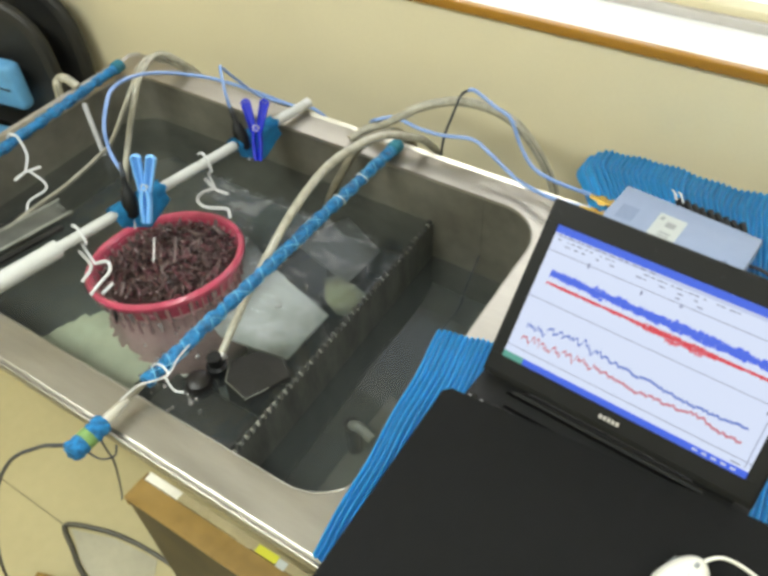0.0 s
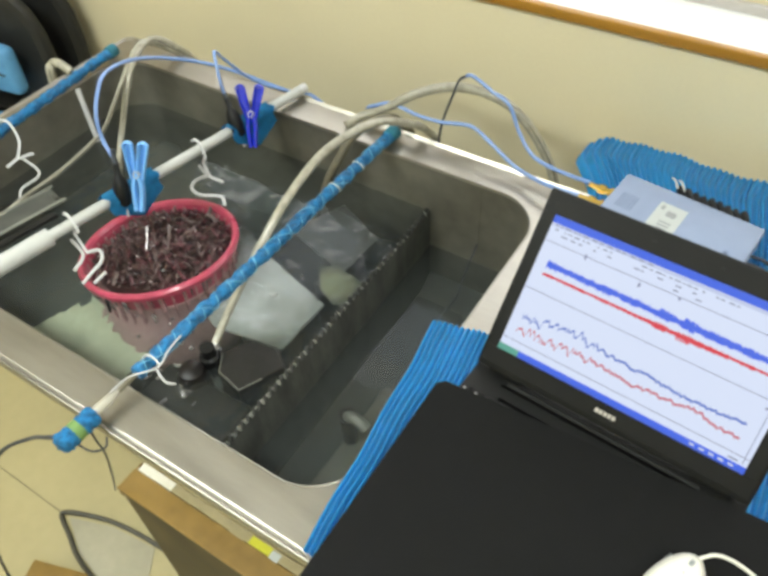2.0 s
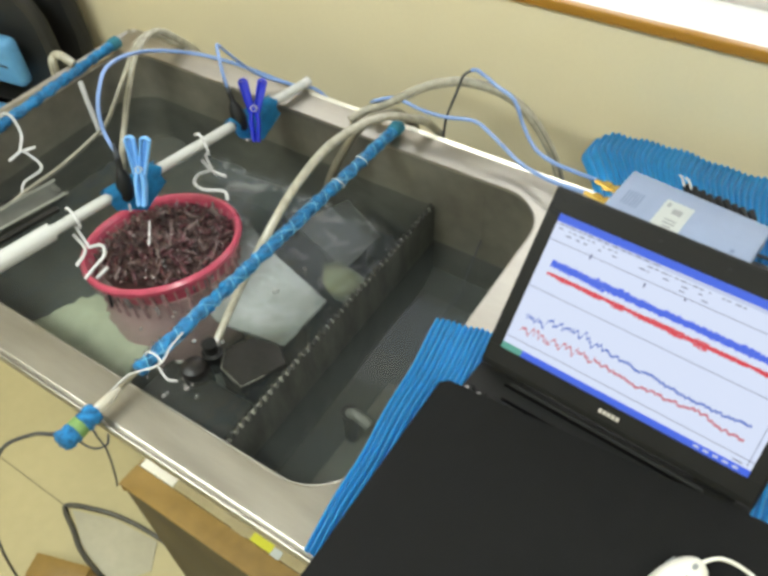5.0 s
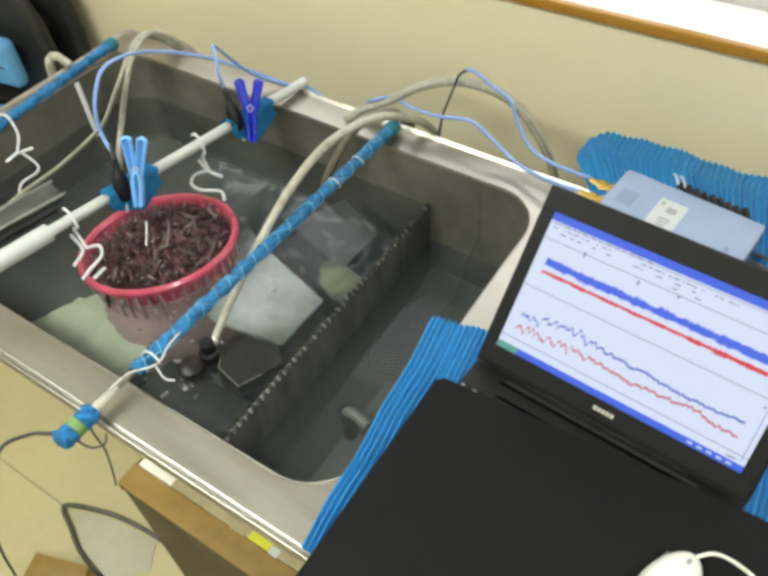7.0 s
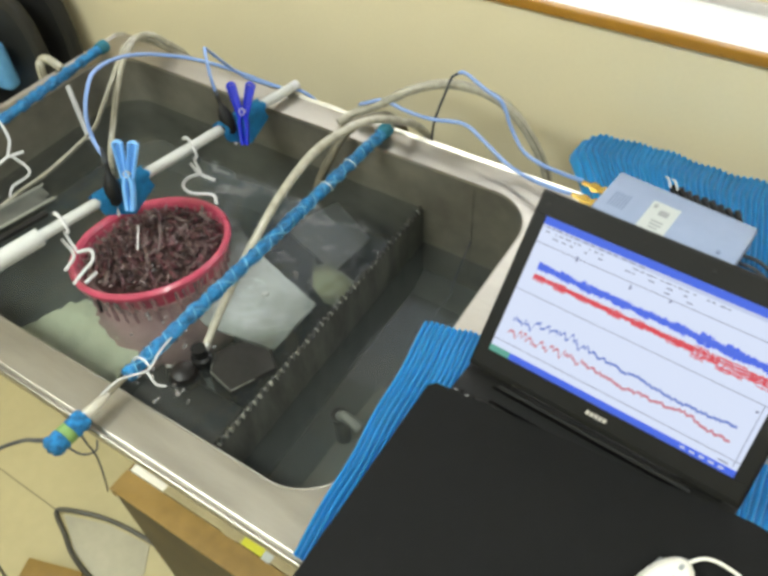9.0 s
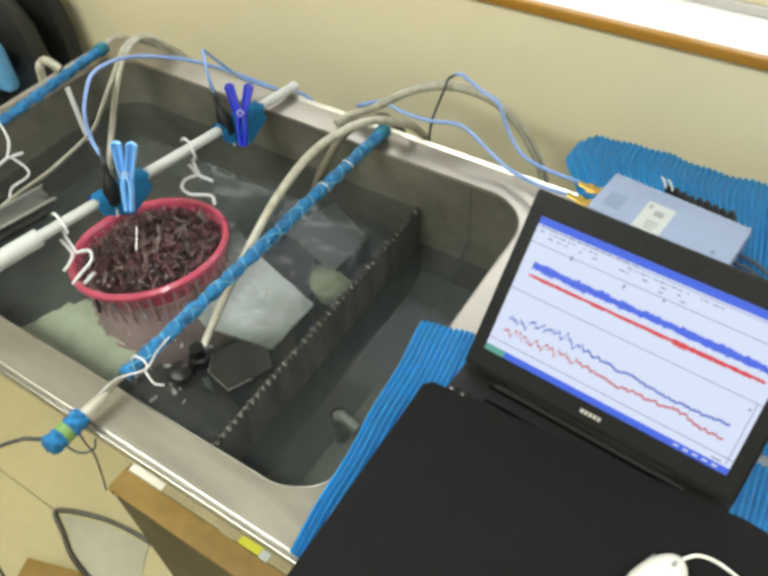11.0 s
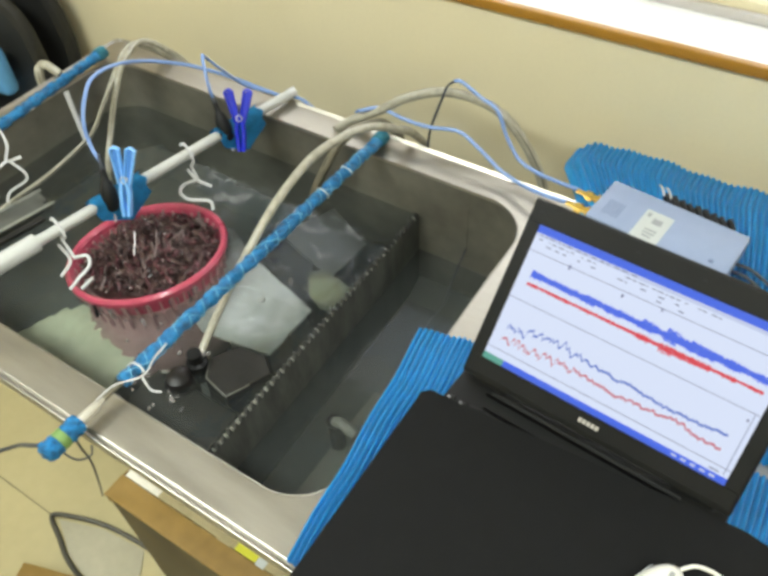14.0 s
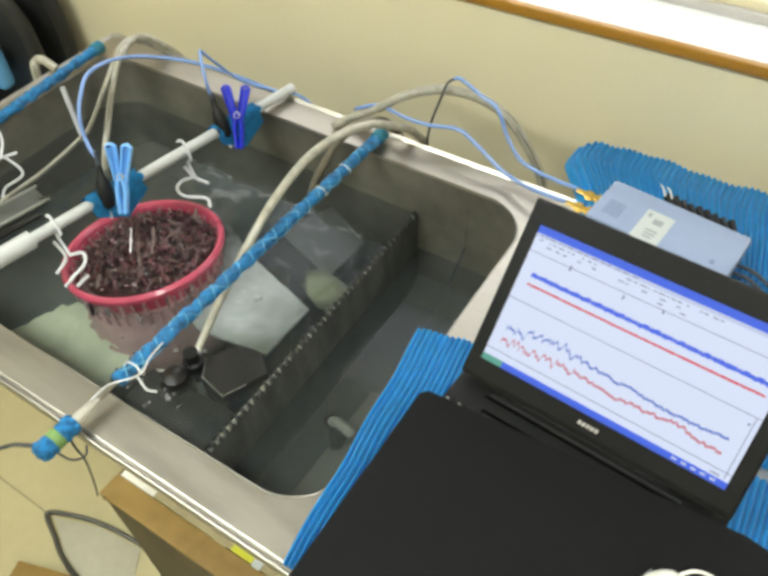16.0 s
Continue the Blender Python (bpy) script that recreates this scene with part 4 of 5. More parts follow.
def build_basket():
    th = thing("plastic_basket", "red-pink plastic basket hung over the water full of dark shells", "basket", pose(BX, BY, BZ, BTILT, BROLL))
    part("rim", lathe([(BR - 0.010, -0.004), (BR - 0.006, 0.003), (BR, 0.004), (BR + 0.004, -0.001), (BR + 0.003, -0.009), (BR - 0.002, -0.010), (BR - 0.003, -0.004)], 64, close=True), M["pink"], th, "red-pink rolled rim")
    part("inner_wall", lathe([(BR - 0.003, -0.006), (BR - 0.017, -0.046), (BR - 0.019, -0.046), (BR - 0.006, -0.005)], 64, close=True), M["pink"], th, "red-pink upper wall")
    # upright slots of the wall below
    for k in range(40):
        a = 2 * math.pi * k / 40
        c, s_ = math.cos(a), math.sin(a)
        pts = [(c * r, s_ * r, z) for r, z in ((BR - 0.008, -0.012), (BR - 0.013, -0.05), (BR - 0.014, -0.09))]
        part("rib", tube(pts, 0.0030 + 0.0008 * math.sin(k * 3.1), 5, 2), M["pink_pale"], th)
    part("bowl", lathe([(BR - 0.018, -0.044), (BR - 0.015, -0.10), (BR - 0.008, -0.22), (BR - 0.016, -0.285), (BR - 0.050, -0.318), (0.01, -0.325)], 48), M["bowl"], th, "pale pink translucent lower bowl")
    for a in (277,):
        c, s_ = math.cos(radians(a)), math.sin(radians(a))
        part("tag", tube([(c * BR, s_ * BR, -0.010), (c * (BR + 0.005), s_ * (BR + 0.005), -0.038)], 0.003, 6, 1), M["black"], th, "small dark tag under the rim")


build_basket()


def build_shells():
    rng = random.Random(11)

    def reach(a, inset):
        """The heap leans to the far side and leaves the rim bare in two places."""
        bare = 0.032 * max(0.0, math.cos(a - radians(190))) ** 6 + 0.018 * max(0.0, math.cos(a - radians(285))) ** 4
        return BR - inset + 0.006 - bare

    th = thing("shell_heap", "heap of dark reddish brown shells filling the basket", "shells", pose(BX, BY, BZ, BTILT, BROLL), kind="stuff")
    bm = lathe([(BR - 0.022, -0.034), (BR - 0.030, -0.020), (BR - 0.06, -0.009), (BR - 0.10, -0.004), (0.004, -0.003)], 40)
    for v in bm.verts:
        k = reach(math.atan2(v.co.y, v.co.x), 0.0) / (BR + 0.006)
        v.co.x, v.co.y = v.co.x * k, v.co.y * k
        v.co.z += 0.007 * noise.noise(v.co * 60)
    part("heap_core", bm, M["weed"], th)
    protos = []
    for k in range(7):
        bm = bmesh.new()
        bmesh.ops.create_icosphere(bm, subdivisions=1, radius=1)
        L, W, H = rng.uniform(0.011, 0.025), rng.uniform(0.0026, 0.0052), rng.uniform(0.0025, 0.0045)
        for v in bm.verts:
            x = v.co.x
            v.co = Vector((x * L, v.co.y * W * (1 - 0.35 * x), v.co.z * H + 0.22 * L * x * x)) * (1 + 0.15 * noise.noise(v.co * 3 + Vector((k, 0, 0))))
        me = bpy.data.meshes.new("shell")
        bm.to_mesh(me)
        bm.free()
        me.materials.append(M["shell"] if k == 6 else (M["weed2"] if k % 3 == 1 else M["weed"]))
        me.polygons.foreach_set("use_smooth", [True] * len(me.polygons))
        protos.append(me)
    flakes = []
    faces = []
    for k in range(1100):
        a = rng.uniform(0, 2 * math.pi)
        r = reach(a, 0.022) * math.sqrt(rng.random())
        c = Vector((r * math.cos(a), r * math.sin(a), 0.003 - 0.030 * (r / BR) ** 4 + rng.uniform(-0.003, 0.006)))
        t = Euler((rng.gauss(0, 0.6), rng.gauss(0, 0.6), rng.uniform(0, 6.28))).to_matrix()
        L, W = rng.uniform(0.003, 0.009), rng.uniform(0.0008, 0.0022)
        i = len(flakes)
        flakes += [c + t @ Vector(p) for p in ((-L, 0, 0), (0, W, 0), (L, 0, 0), (0, -W, 0), (0, 0, W), (0, 0, -W))]
        faces += [(i + p, i + q, i + u) for p, q in ((0, 1), (1, 2), (2, 3), (3, 0)) for u in (4, 5)]
    me = bpy.data.meshes.new("debris")
    me.from_pydata(flakes, [], faces)
    me.materials.append(M["debris"])
    new("debris", me).parent = th
    for k in range(296):
        a = rng.uniform(0, 2 * math.pi)
        r = reach(a, 0.026) * math.sqrt(rng.random())
        me = protos[6] if rng.random() < 0.07 else protos[rng.randrange(6)]
        ob = new("shell", me)
        ob.parent = th
        z = 0.001 - 0.030 * (r / BR) ** 4 + rng.uniform(-0.002, 0.007)
        ob.matrix_local = pose(r * math.cos(a), r * math.sin(a), z, rng.gauss(0, 32), rng.gauss(0, 26), rng.gauss(-35, 38))


build_shells()


# ---- things in the water ----
def build_plate(name, corners, z, th_, m_, label, cat="plate"):
    bm = bmesh.new()
    lo = [bm.verts.new((x, y, z)) for x, y in corners]
    hi = [bm.verts.new((x, y, z + th_)) for x, y in corners]
    bm.faces.new(lo[::-1])
    bm.faces.new(hi)
    for k in range(len(lo)):
        j = (k + 1) % len(lo)
        bm.faces.new((lo[k], lo[j], hi[j], hi[k]))
    bmesh.ops.bevel(bm, geom=bm.edges[:], offset=0.0015, segments=2, affect="EDGES")
    return tagged(finish(name, bm, m_), label, cat)


def rest(z, x0, y0, x1, y1, m_, label):
    """An added submerged block that carries a plate or patch."""
    return tagged(finish("plastic_block", box(x0, y0, BOTTOM, x1, y1, z, 0.004), m_), label, "block")


# sunken plate added to draw a bright reflection on the water
build_plate("white_plate", [(-0.560, -0.205), (-0.470, -0.250), (-0.285, -0.300), (-0.288, -0.425), (-0.430, -0.445), (-0.545, -0.400)], 0.690, 0.008, M["plate"], "white reflection on the water drawn as a sunken plate")
tagged(finish("plate_screw", lathe([(0.001, 0.003), (0.006, 0.003), (0.0075, 0.0), (0.0075, -0.001)], 16, m=pose(-0.382, -0.330, 0.6985)), M["alu"]), "small round screw added for a ring mark in the white patch", "screw")
rest(0.690, -0.42, -0.40, -0.32, -0.33, M["grey_plate"], "grey block added to carry the white reflection patch")
# another added plate, for the darker grey reflection
build_plate("grey_plate", [(-0.465, -0.165), (-0.415, -0.045), (-0.295, -0.100), (-0.305, -0.215)], 0.680, 0.008, M["grey_plate"], "dark grey reflection on the water drawn as a sunken plate")
rest(0.680, -0.40, -0.16, -0.34, -0.09, M["grey_plate"], "grey block added to carry the grey reflection patch")
# pale green strip, darker towards its outline
build_plate("algae_strip", [(-0.352, -0.222), (-0.326, -0.202), (-0.290, -0.208), (-0.252, -0.214), (-0.247, -0.280), (-0.276, -0.288), (-0.318, -0.268)], 0.684, 0.006, M["green_plate"], "pale green strip under the water")
rest(0.684, -0.34, -0.262, -0.28, -0.240, M["grey_plate"], "grey plastic block under a green strip")
build_plate("pale_plate", [(-0.80, -0.622), (-0.722, -0.43), (-0.56, -0.44), (-0.535, -0.622)], 0.580, 0.008, M["pale_plate"], "pale green plate lying deep in the water")
rest(0.580, -0.72, -0.58, -0.62, -0.54, M["grey_plate"], "grey plastic block under a pale plate")


def build_pump():
    """Black pump with a six-sided housing, half out of the water."""
    th = thing("water_pump", "black water pump with a hose standing in the water", "pump", pose(-0.300, -0.497, 0))
    out = [(-0.056, 0.000), (-0.027, 0.046), (0.024, 0.056), (0.060, 0.030), (0.022, -0.048), (-0.034, -0.036)]
    loops = [[(x * 1.02, y * 1.02, z) for x, y in out] for z in (BOTTOM, 0.700)]
    loops += [[(x, y, 0.738) for x, y in out], [(x * 0.93, y * 0.93, 0.7435) for x, y in out]]
    bm = loft(loops, cap_start=True, cap_end=True)
    part("housing", bm, M["pump"], th)
    e = [(-0.054, 0.0, 0.7415), (-0.033, -0.035, 0.7415), (0.021, -0.0465, 0.7415), (0.040, -0.008, 0.7415)]
    part("edge_trim", tube(e, 0.0009, 5, 1, smooth_path=False), M["drain"], th, "thin pale edge line")
    part("motor", lathe([(0.024, 0.52), (0.028, 0.60), (0.028, 0.725), (0.021, 0.744), (0.009, 0.750)], 20, m=pose(-0.074, -0.058, 0)), M["motor"], th, "round motor housing")
    part("outlet", lathe([(0.018, 0.70), (0.018, 0.752), (0.013, 0.756), (0.013, 0.775)], 18, m=pose(-0.062, -0.022, 0)), M["black"], th, "black hose outlet")
    part("bolt", lathe([(0.007, 0.726), (0.007, 0.735), (0.004, 0.737)], 8, m=pose(-0.082, -0.066, 0.009)), M["drain"], th, "grey bolt")
    part("bracket", box(-0.135, -0.146, 0.52, 0.052, -0.050, 0.716, 0.012), M["pump"], th, "black pump base block")


build_pump()


def build_tube_thing(name, pts, r, m_, label, cat, sides=12, group=""):
    """A cable is one tube; a hose is a tube with a dark stripe and a clamp ring."""
    if cat != "hose":
        return tagged(finish(name, tube(pts, r, sides, 8), m_), label, cat, group)
    th = thing(name, label, cat, group=group)
    part("tube_wall", tube(pts, r, sides, 8), m_, th)
    rr = r if callable(r) else (lambda s_: r)
    path = spline(pts, 6)
    n = len(path)
    part("stripe", tube([p + Vector((0.55, -0.55, 0.25)).normalized() * rr(k / (n - 1)) * 0.80 for k, p in enumerate(path)], rr(0) * 0.26, 6, 1, smooth_path=False), M["stripe"], th, "darker length stripe")
    d = (path[3] - path[0]).normalized()
    if name == "pump_hose":
        part("clamp", tube([path[2] - d * 0.005, path[2] + d * 0.005], rr(0) * 1.15, 14, 1), M["alu"], th, "metal clamp ring")
    return th


# pump hose over the back rim
build_tube_thing("pump_hose", [(-0.358, -0.522, 0.755), (-0.365, -0.471, 0.783), (-0.363, -0.403, 0.836), (-0.358, -0.338, 0.884), (-0.355, -0.261, 0.925), (-0.354, -0.169, 0.945), (-0.339, -0.093, 0.949), (-0.321, -0.027, 0.937),
                                (-0.302, 0.030, 0.905), (-0.290, 0.085, 0.860), (-0.282, 0.125, 0.78), (-0.28, 0.15, 0.55), (-0.28, 0.16, 0.0)], lambda s_: 0.0068 + 0.0014 * min(1.0, s_ * 2.2), M["hose"], "beige braided hose rising from the pump", "hose", group="beige hoses")
build_tube_thing("drain_hose", [(-0.47, -0.09, 0.62), (-0.446, -0.064, 0.75), (-0.419, -0.047, 0.82), (-0.396, -0.018, 0.872), (-0.372, 0.03, 0.888), (-0.35, 0.09, 0.85), (-0.34, 0.13, 0.7), (-0.34, 0.14, 0.0)], 0.009, M["hose_dark"], "dull beige hose dipping into the water", "hose", group="beige hoses")
build_tube_thing("arched_hose", [(-0.440, 0.02, 0.858), (-0.423, 0.055, 0.866), (-0.367, 0.08, 0.895), (-0.322, 0.10, 0.925), (-0.262, 0.13, 0.942), (-0.198, 0.15, 0.938), (-0.133, 0.15, 0.921), (-0.076, 0.15, 0.867), (-0.032, 0.15, 0.785), (-0.01, 0.15, 0.65), (0.0, 0.15, 0.0)], 0.0095, M["hose"], "beige hose arching behind the tank rim", "hose", group="beige hoses")
build_tube_thing("tank_hose", [(-0.93, 0.11, 0.60), (-0.945, 0.095, 0.80), (-0.962, 0.048, 0.872), (-0.980, 0.026, 0.892), (-0.977, -0.001, 0.91), (-0.962, -0.052, 0.91), (-0.928, -0.135, 0.88), (-0.929, -0.202, 0.82), (-0.952, -0.229, 0.79), (-0.971, -0.324, 0.762), (-0.986, -0.421, 0.75), (-0.985, -0.52, 0.735), (-0.97, -0.62, 0.70)], lambda s: 0.0064 if s < 0.42 else 0.0044, M["hose"], "beige hose bent over the tank corner", "hose", group="beige hoses")
build_tube_thing("tank_hose", [(-0.91, 0.11, 0.60), (-0.925, 0.10, 0.80), (-0.950, 0.055, 0.880), (-0.967, 0.012, 0.912), (-0.942, -0.065, 0.91), (-0.928, -0.117, 0.87), (-0.922, -0.166, 0.80), (-0.899, -0.219, 0.745), (-0.89, -0.25, 0.65)], 0.0068, M["hose"], "beige hose bent over the tank corner", "hose", group="beige hoses")
build_tube_thing("glass_rod", [(-1.050, -0.158, 0.852), (-1.036, -0.167, 0.80), (-1.018, -0.178, 0.735)], 0.0058, M["hook"], "pale plastic rod leaning in the tank corner", "rod")
# blue signal cables
build_tube_thing("signal_cable", [(-0.425, 0.092, 0.70), (-0.428, 0.084, 0.83), (-0.424, 0.076, 0.870), (-0.401, 0.064, 0.892), (-0.367, 0.08, 0.899), (-0.31, 0.08, 0.892), (-0.254, 0.08, 0.894), (-0.19, 0.08, 0.907), (-0.143, 0.07, 0.894), (-0.08, 0.05, 0.875), (-0.022, 0.03, 0.878), (0.03, 0.015, 0.889), (0.068, 0.006, 0.899)], 0.0040, M["cable"], "pale blue signal cable to the signal box", "cable", 8, "signal cables")
build_tube_thing("signal_cable", [(-0.224, 0.122, 0.983), (-0.211, 0.12, 0.987), (-0.19, 0.12, 0.978), (-0.165, 0.117, 0.968), (-0.128, 0.11, 0.957), (-0.099, 0.10, 0.914), (-0.062, 0.08, 0.89), (-0.022, 0.07, 0.884), (0.029, 0.056, 0.891), (0.068, 0.046, 0.899)], 0.0038, M["cable"], "pale blue signal cable arching to the signal box", "cable", 8, "signal cables")
build_tube_thing("dark_lead", [(-0.272, 0.105, 0.80), (-0.264, 0.10, 0.870), (-0.247, 0.112, 0.938), (-0.239, 0.121, 0.968), (-0.222, 0.122, 0.984)], 0.0026, M["dark_cable"], "thin dark lead rising behind the tank", "cable", 8)
build_tube_thing("signal_cable", [(-0.700, -0.348, 0.925), (-0.748, -0.326, 0.93), (-0.762, -0.313, 0.97), (-0.777, -0.283, 1.0), (-0.816, -0.229, 1.0), (-0.842, -0.155, 0.98), (-0.843, -0.082, 0.95), (-0.801, -0.018, 0.92), (-0.752, 0.015, 0.9), (-0.694, 0.039, 0.88), (-0.62, 0.062, 0.858), (-0.575, 0.082, 0.850), (-0.54, 0.100, 0.80), (-0.53, 0.11, 0.70)], 0.0038, M["cable"], "pale blue signal cable looping over the tank", "cable", 8, "signal cables")
build_tube_thing("signal_cable", [(-0.645, -0.098, 0.925), (-0.650, -0.098, 0.97), (-0.680, -0.070, 0.998), (-0.690, -0.055, 0.99), (-0.691, -0.025, 0.95), (-0.676, 0.02, 0.89), (-0.64, 0.055, 0.862)], 0.0032, M["cable"], "pale blue signal cable rising from a sensor", "cable", 8, "signal cables")
# cord tied round the far rim
build_tube_thing("rim_cord", [(-1.120, -0.115, 0.852), (-1.150, -0.120, 0.868), (-1.170, -0.125, 0.862), (-1.165, -0.140, 0.84), (-1.165, -0.150, 0.70)], 0.010, M["hose"], "beige hose end bent over the tank rim", "hose")
# front cables
build_tube_thing("floor_cable", [(-0.357, -0.776, 0.862), (-0.399, -0.790, 0.845), (-0.458, -0.798, 0.80), (-0.518, -0.831, 0.75), (-0.60, -0.87, 0.60), (-0.72, -0.92, 0.30), (-0.80, -0.95, 0.01)], 0.0032, M["dark_cable"], "thin dark cable hanging from the pole grip", "cable", 8)
build_tube_thing("thin_wire", [(-0.350, -0.752, 0.868), (-0.340, -0.756, 0.842), (-0.352, -0.752, 0.78), (-0.39, -0.752, 0.66), (-0.412, -0.752, 0.602)], 0.0016, M["dark_cable"], "thin dark wire dropping to the carton", "cable", 6)
build_tube_thing("thin_wire", [(-0.357, -0.778, 0.858), (-0.335, -0.772, 0.838), (-0.318, -0.758, 0.842), (-0.322, -0.747, 0.852)], 0.0016, M["dark_cable"], "thin dark wire looping under the grip", "cable", 6)


def build_rack():
    """A dark float frame in the far end of the tank."""
    th = thing("float_frame", "flat dark grey board frame floating at the tank end", "frame")
    a, b = Vector((-0.990, -0.600, 0.742)), Vector((-0.936, -0.364, 0.745))
    d = (b - a).normalized()
    s_ = Vector((0, 0, 1)).cross(d).normalized()
    turn = Matrix.Translation(a) @ Matrix((s_, d, Vector((0, 0, 1)))).transposed().to_4x4()
    long = (b - a).length
    part("board", box(-0.026, 0, -0.006, 0.026, long, 0.004, 0.002, m=turn), M["rack"], th, "flat dark grey board")
    for x in (-0.029, 0.029):
        part("edge_rail", tube([turn @ Vector((x, -0.004, 0.004)), turn @ Vector((x, long + 0.006, 0.004))], 0.0034, 8, 1), M["drain"], th, "pale edge rail")
    part("end_bar", box(-0.020, long - 0.012, 0.0045, 0.006, long - 0.002, 0.010, 0.002, m=turn), M["rack"], th)
    for x in (-0.048, 0.050):
        part("slat", box(x - 0.007, 0.01, -0.008, x + 0.007, long - 0.03, 0.0, 0.002, m=turn), M["pump"], th)


build_rack()


def build_foam():
    """Bubbles and drips where the pump and the basket disturb the water."""
    rng = random.Random(5)
    th = thing("water_bubbles", "small white bubbles and drips on the water", "bubbles", pose(0, 0, WATER_L), kind="stuff")
    for cx, cy, n, sp in ((-0.375, -0.585, 14, 0.03), (-0.44, -0.60, 10, 0.022), (-0.475, -0.505, 26, 0.045), (-0.455, -0.555, 22, 0.014), (-0.345, -0.285, 5, 0.012)):
        for k in range(n):
            bm = bmesh.new()
            bmesh.ops.create_icosphere(bm, subdivisions=2, radius=rng.uniform(0.0014, 0.0042))
            ob = part("bubble", bm, M["bubble"], th)
            ob.location = (cx + rng.gauss(0, sp), cy + rng.gauss(0, sp * 0.6), 0.001)
    return th


foam = build_foam()


def build_drips():
    rng = random.Random(8)
    th = thing("water_drips", "strings of water dripping from the basket rim", "drips", pose(BX, BY, BZ, BTILT, BROLL), kind="stuff")
    for k in range(44):
        a = radians(rng.uniform(225, 352))
        c, s_ = math.cos(a), math.sin(a)
        part("drip", tube([(c * (BR + 0.001), s_ * (BR + 0.001), -0.012), (c * BR, s_ * BR, -0.022), (c * (BR - 0.004), s_ * (BR - 0.004), -rng.uniform(0.028, 0.045))], lambda q, w=rng.uniform(0.4, 0.9): w * (0.0022 - 0.0008 * q), 6, 2), M["bubble"], th)
    return th


drips = build_drips()


def build_drain():
    th = thing("drain_pipe", "short pale grey drain elbow under dark water", "pipe", pose(-0.155, -0.425, BOTTOM))
    part("stem", lathe([(0.014, 0.0), (0.014, 0.115), (0.017, 0.118), (0.017, 0.128)], 20), M["pump"], th, "dark upright stem")
    part("elbow", tube([(0.0, 0.0, 0.122), (0.012, -0.002, 0.140), (0.030, -0.005, 0.142), (0.048, -0.008, 0.136)], 0.0105, 16, 5), M["pale_pipe"], th, "pale grey bent outlet")


build_drain()
# thin board added to make a lighter patch of the tank bottom
build_plate("sunken_board", [(-0.168, -0.585), (-0.060, -0.585), (-0.060, -0.300), (-0.160, -0.290)], BOTTOM + 0.001, 0.010, M["sunk"], "pale grey-brown patch added on the tank bottom", "board")


# ---- around the tank ----
def build_carton():
    th = thing("cardboard_carton", "flat brown cardboard carton with glossy tape against the tank", "carton")
    x0, x1, y0, y1, z = -0.414, 0.04, -0.746, -0.6895, 0.60
    part("body", box(x0 + 0.002, y0 + 0.001, 0.0, x1, y1, z - 0.003, 0.003), M["card_shaded"], th, "dark carton side with painted shade")
    part("flap", box(x0, y0 - 0.002, z - 0.0025, x1, -0.7045, z + 0.002, 0.001, 1), M["card"], th, "glossy brown top flap")
    part("end_fold", box(x0 - 0.001, y0 - 0.001, z - 0.030, x0 + 0.0015, y1, z - 0.003, 0.0005, 1), M["card"], th)
    part("tape", box(x0 + 0.085, -0.7040, z - 0.002, x1, -0.6885, z + 0.0032), M["tape"], th, "glossy clear tape strip")
    # lamp glare on the tape, painted as a paler piece
    part("tape", box(x0 + 0.008, -0.7040, z - 0.002, x0 + 0.0845, -0.6885, z + 0.0034), M["tape_glare"], th, "pale tape end with painted glare")
    part("sticker", box(-0.158, -0.7040, z + 0.0032, -0.116, -0.690, z + 0.0042), M["sticker"], th, "yellow sticker")
    part("sticker", box(-0.196, -0.7060, z + 0.0032, -0.166, -0.692, z + 0.0042), M["tape"], th, "pale sticker")
    part("sticker", box(-0.115, -0.7060, z + 0.0032, -0.098, -0.692, z + 0.0042), M["paper"], th, "pale sticker")


build_carton()


def build_floor_bits():
    # loop of dark tubing on the floor
    build_tube_thing("tube_loop", [(-0.50, -0.690, 0.008), (-0.624, -0.694, 0.009), (-0.73, -0.708, 0.010), (-0.815, -0.735, 0.012), (-0.862, -0.757, 0.010), (-0.850, -0.772, 0.009), (-0.80, -0.792, 0.009), (-0.75, -0.815, 0.009), (-0.688, -0.830, 0.009), (-0.60, -0.84, 0.009)], 0.0062, M["dark_tube"], "loop of dark grey tubing lying on the floor", "tubing", 8)
    bm = bmesh.new()
    pts = [(-0.845, -0.757), (-0.73, -0.716), (-0.60, -0.70), (-0.56, -0.76), (-0.62, -0.835), (-0.75, -0.808)]
    lo = [bm.verts.new((x, y, 0.001)) for x, y in pts]
    hi = [bm.verts.new((x, y, 0.003)) for x, y in pts]
    bm.faces.new(lo[::-1])
    bm.faces.new(hi)
    for k in range(6):
        j = (k + 1) % 6
        bm.faces.new((lo[k], lo[j], hi[j], hi[k]))
    tagged(finish("plastic_sheet", bm, M["film"]), "thin greyish plastic sheet on the floor inside tubing", "sheet")
    th = thing("small_carton", "small brown carton open on the floor", "carton", pose(-0.70, -0.935, 0.0, 0, 0, 18))
    part("body", box(-0.05, -0.07, 0, 0.09, 0.07, 0.095, 0.002), M["card"], th)
    part("flap", box(-0.05, 0.02, 0.0955, 0.09, 0.072, 0.0985, 0.001), M["card"], th)
    part("label", box(-0.035, -0.06, 0.0955, 0.0, 0.0, 0.0965), M["paper"], th, "white label")


build_floor_bits()


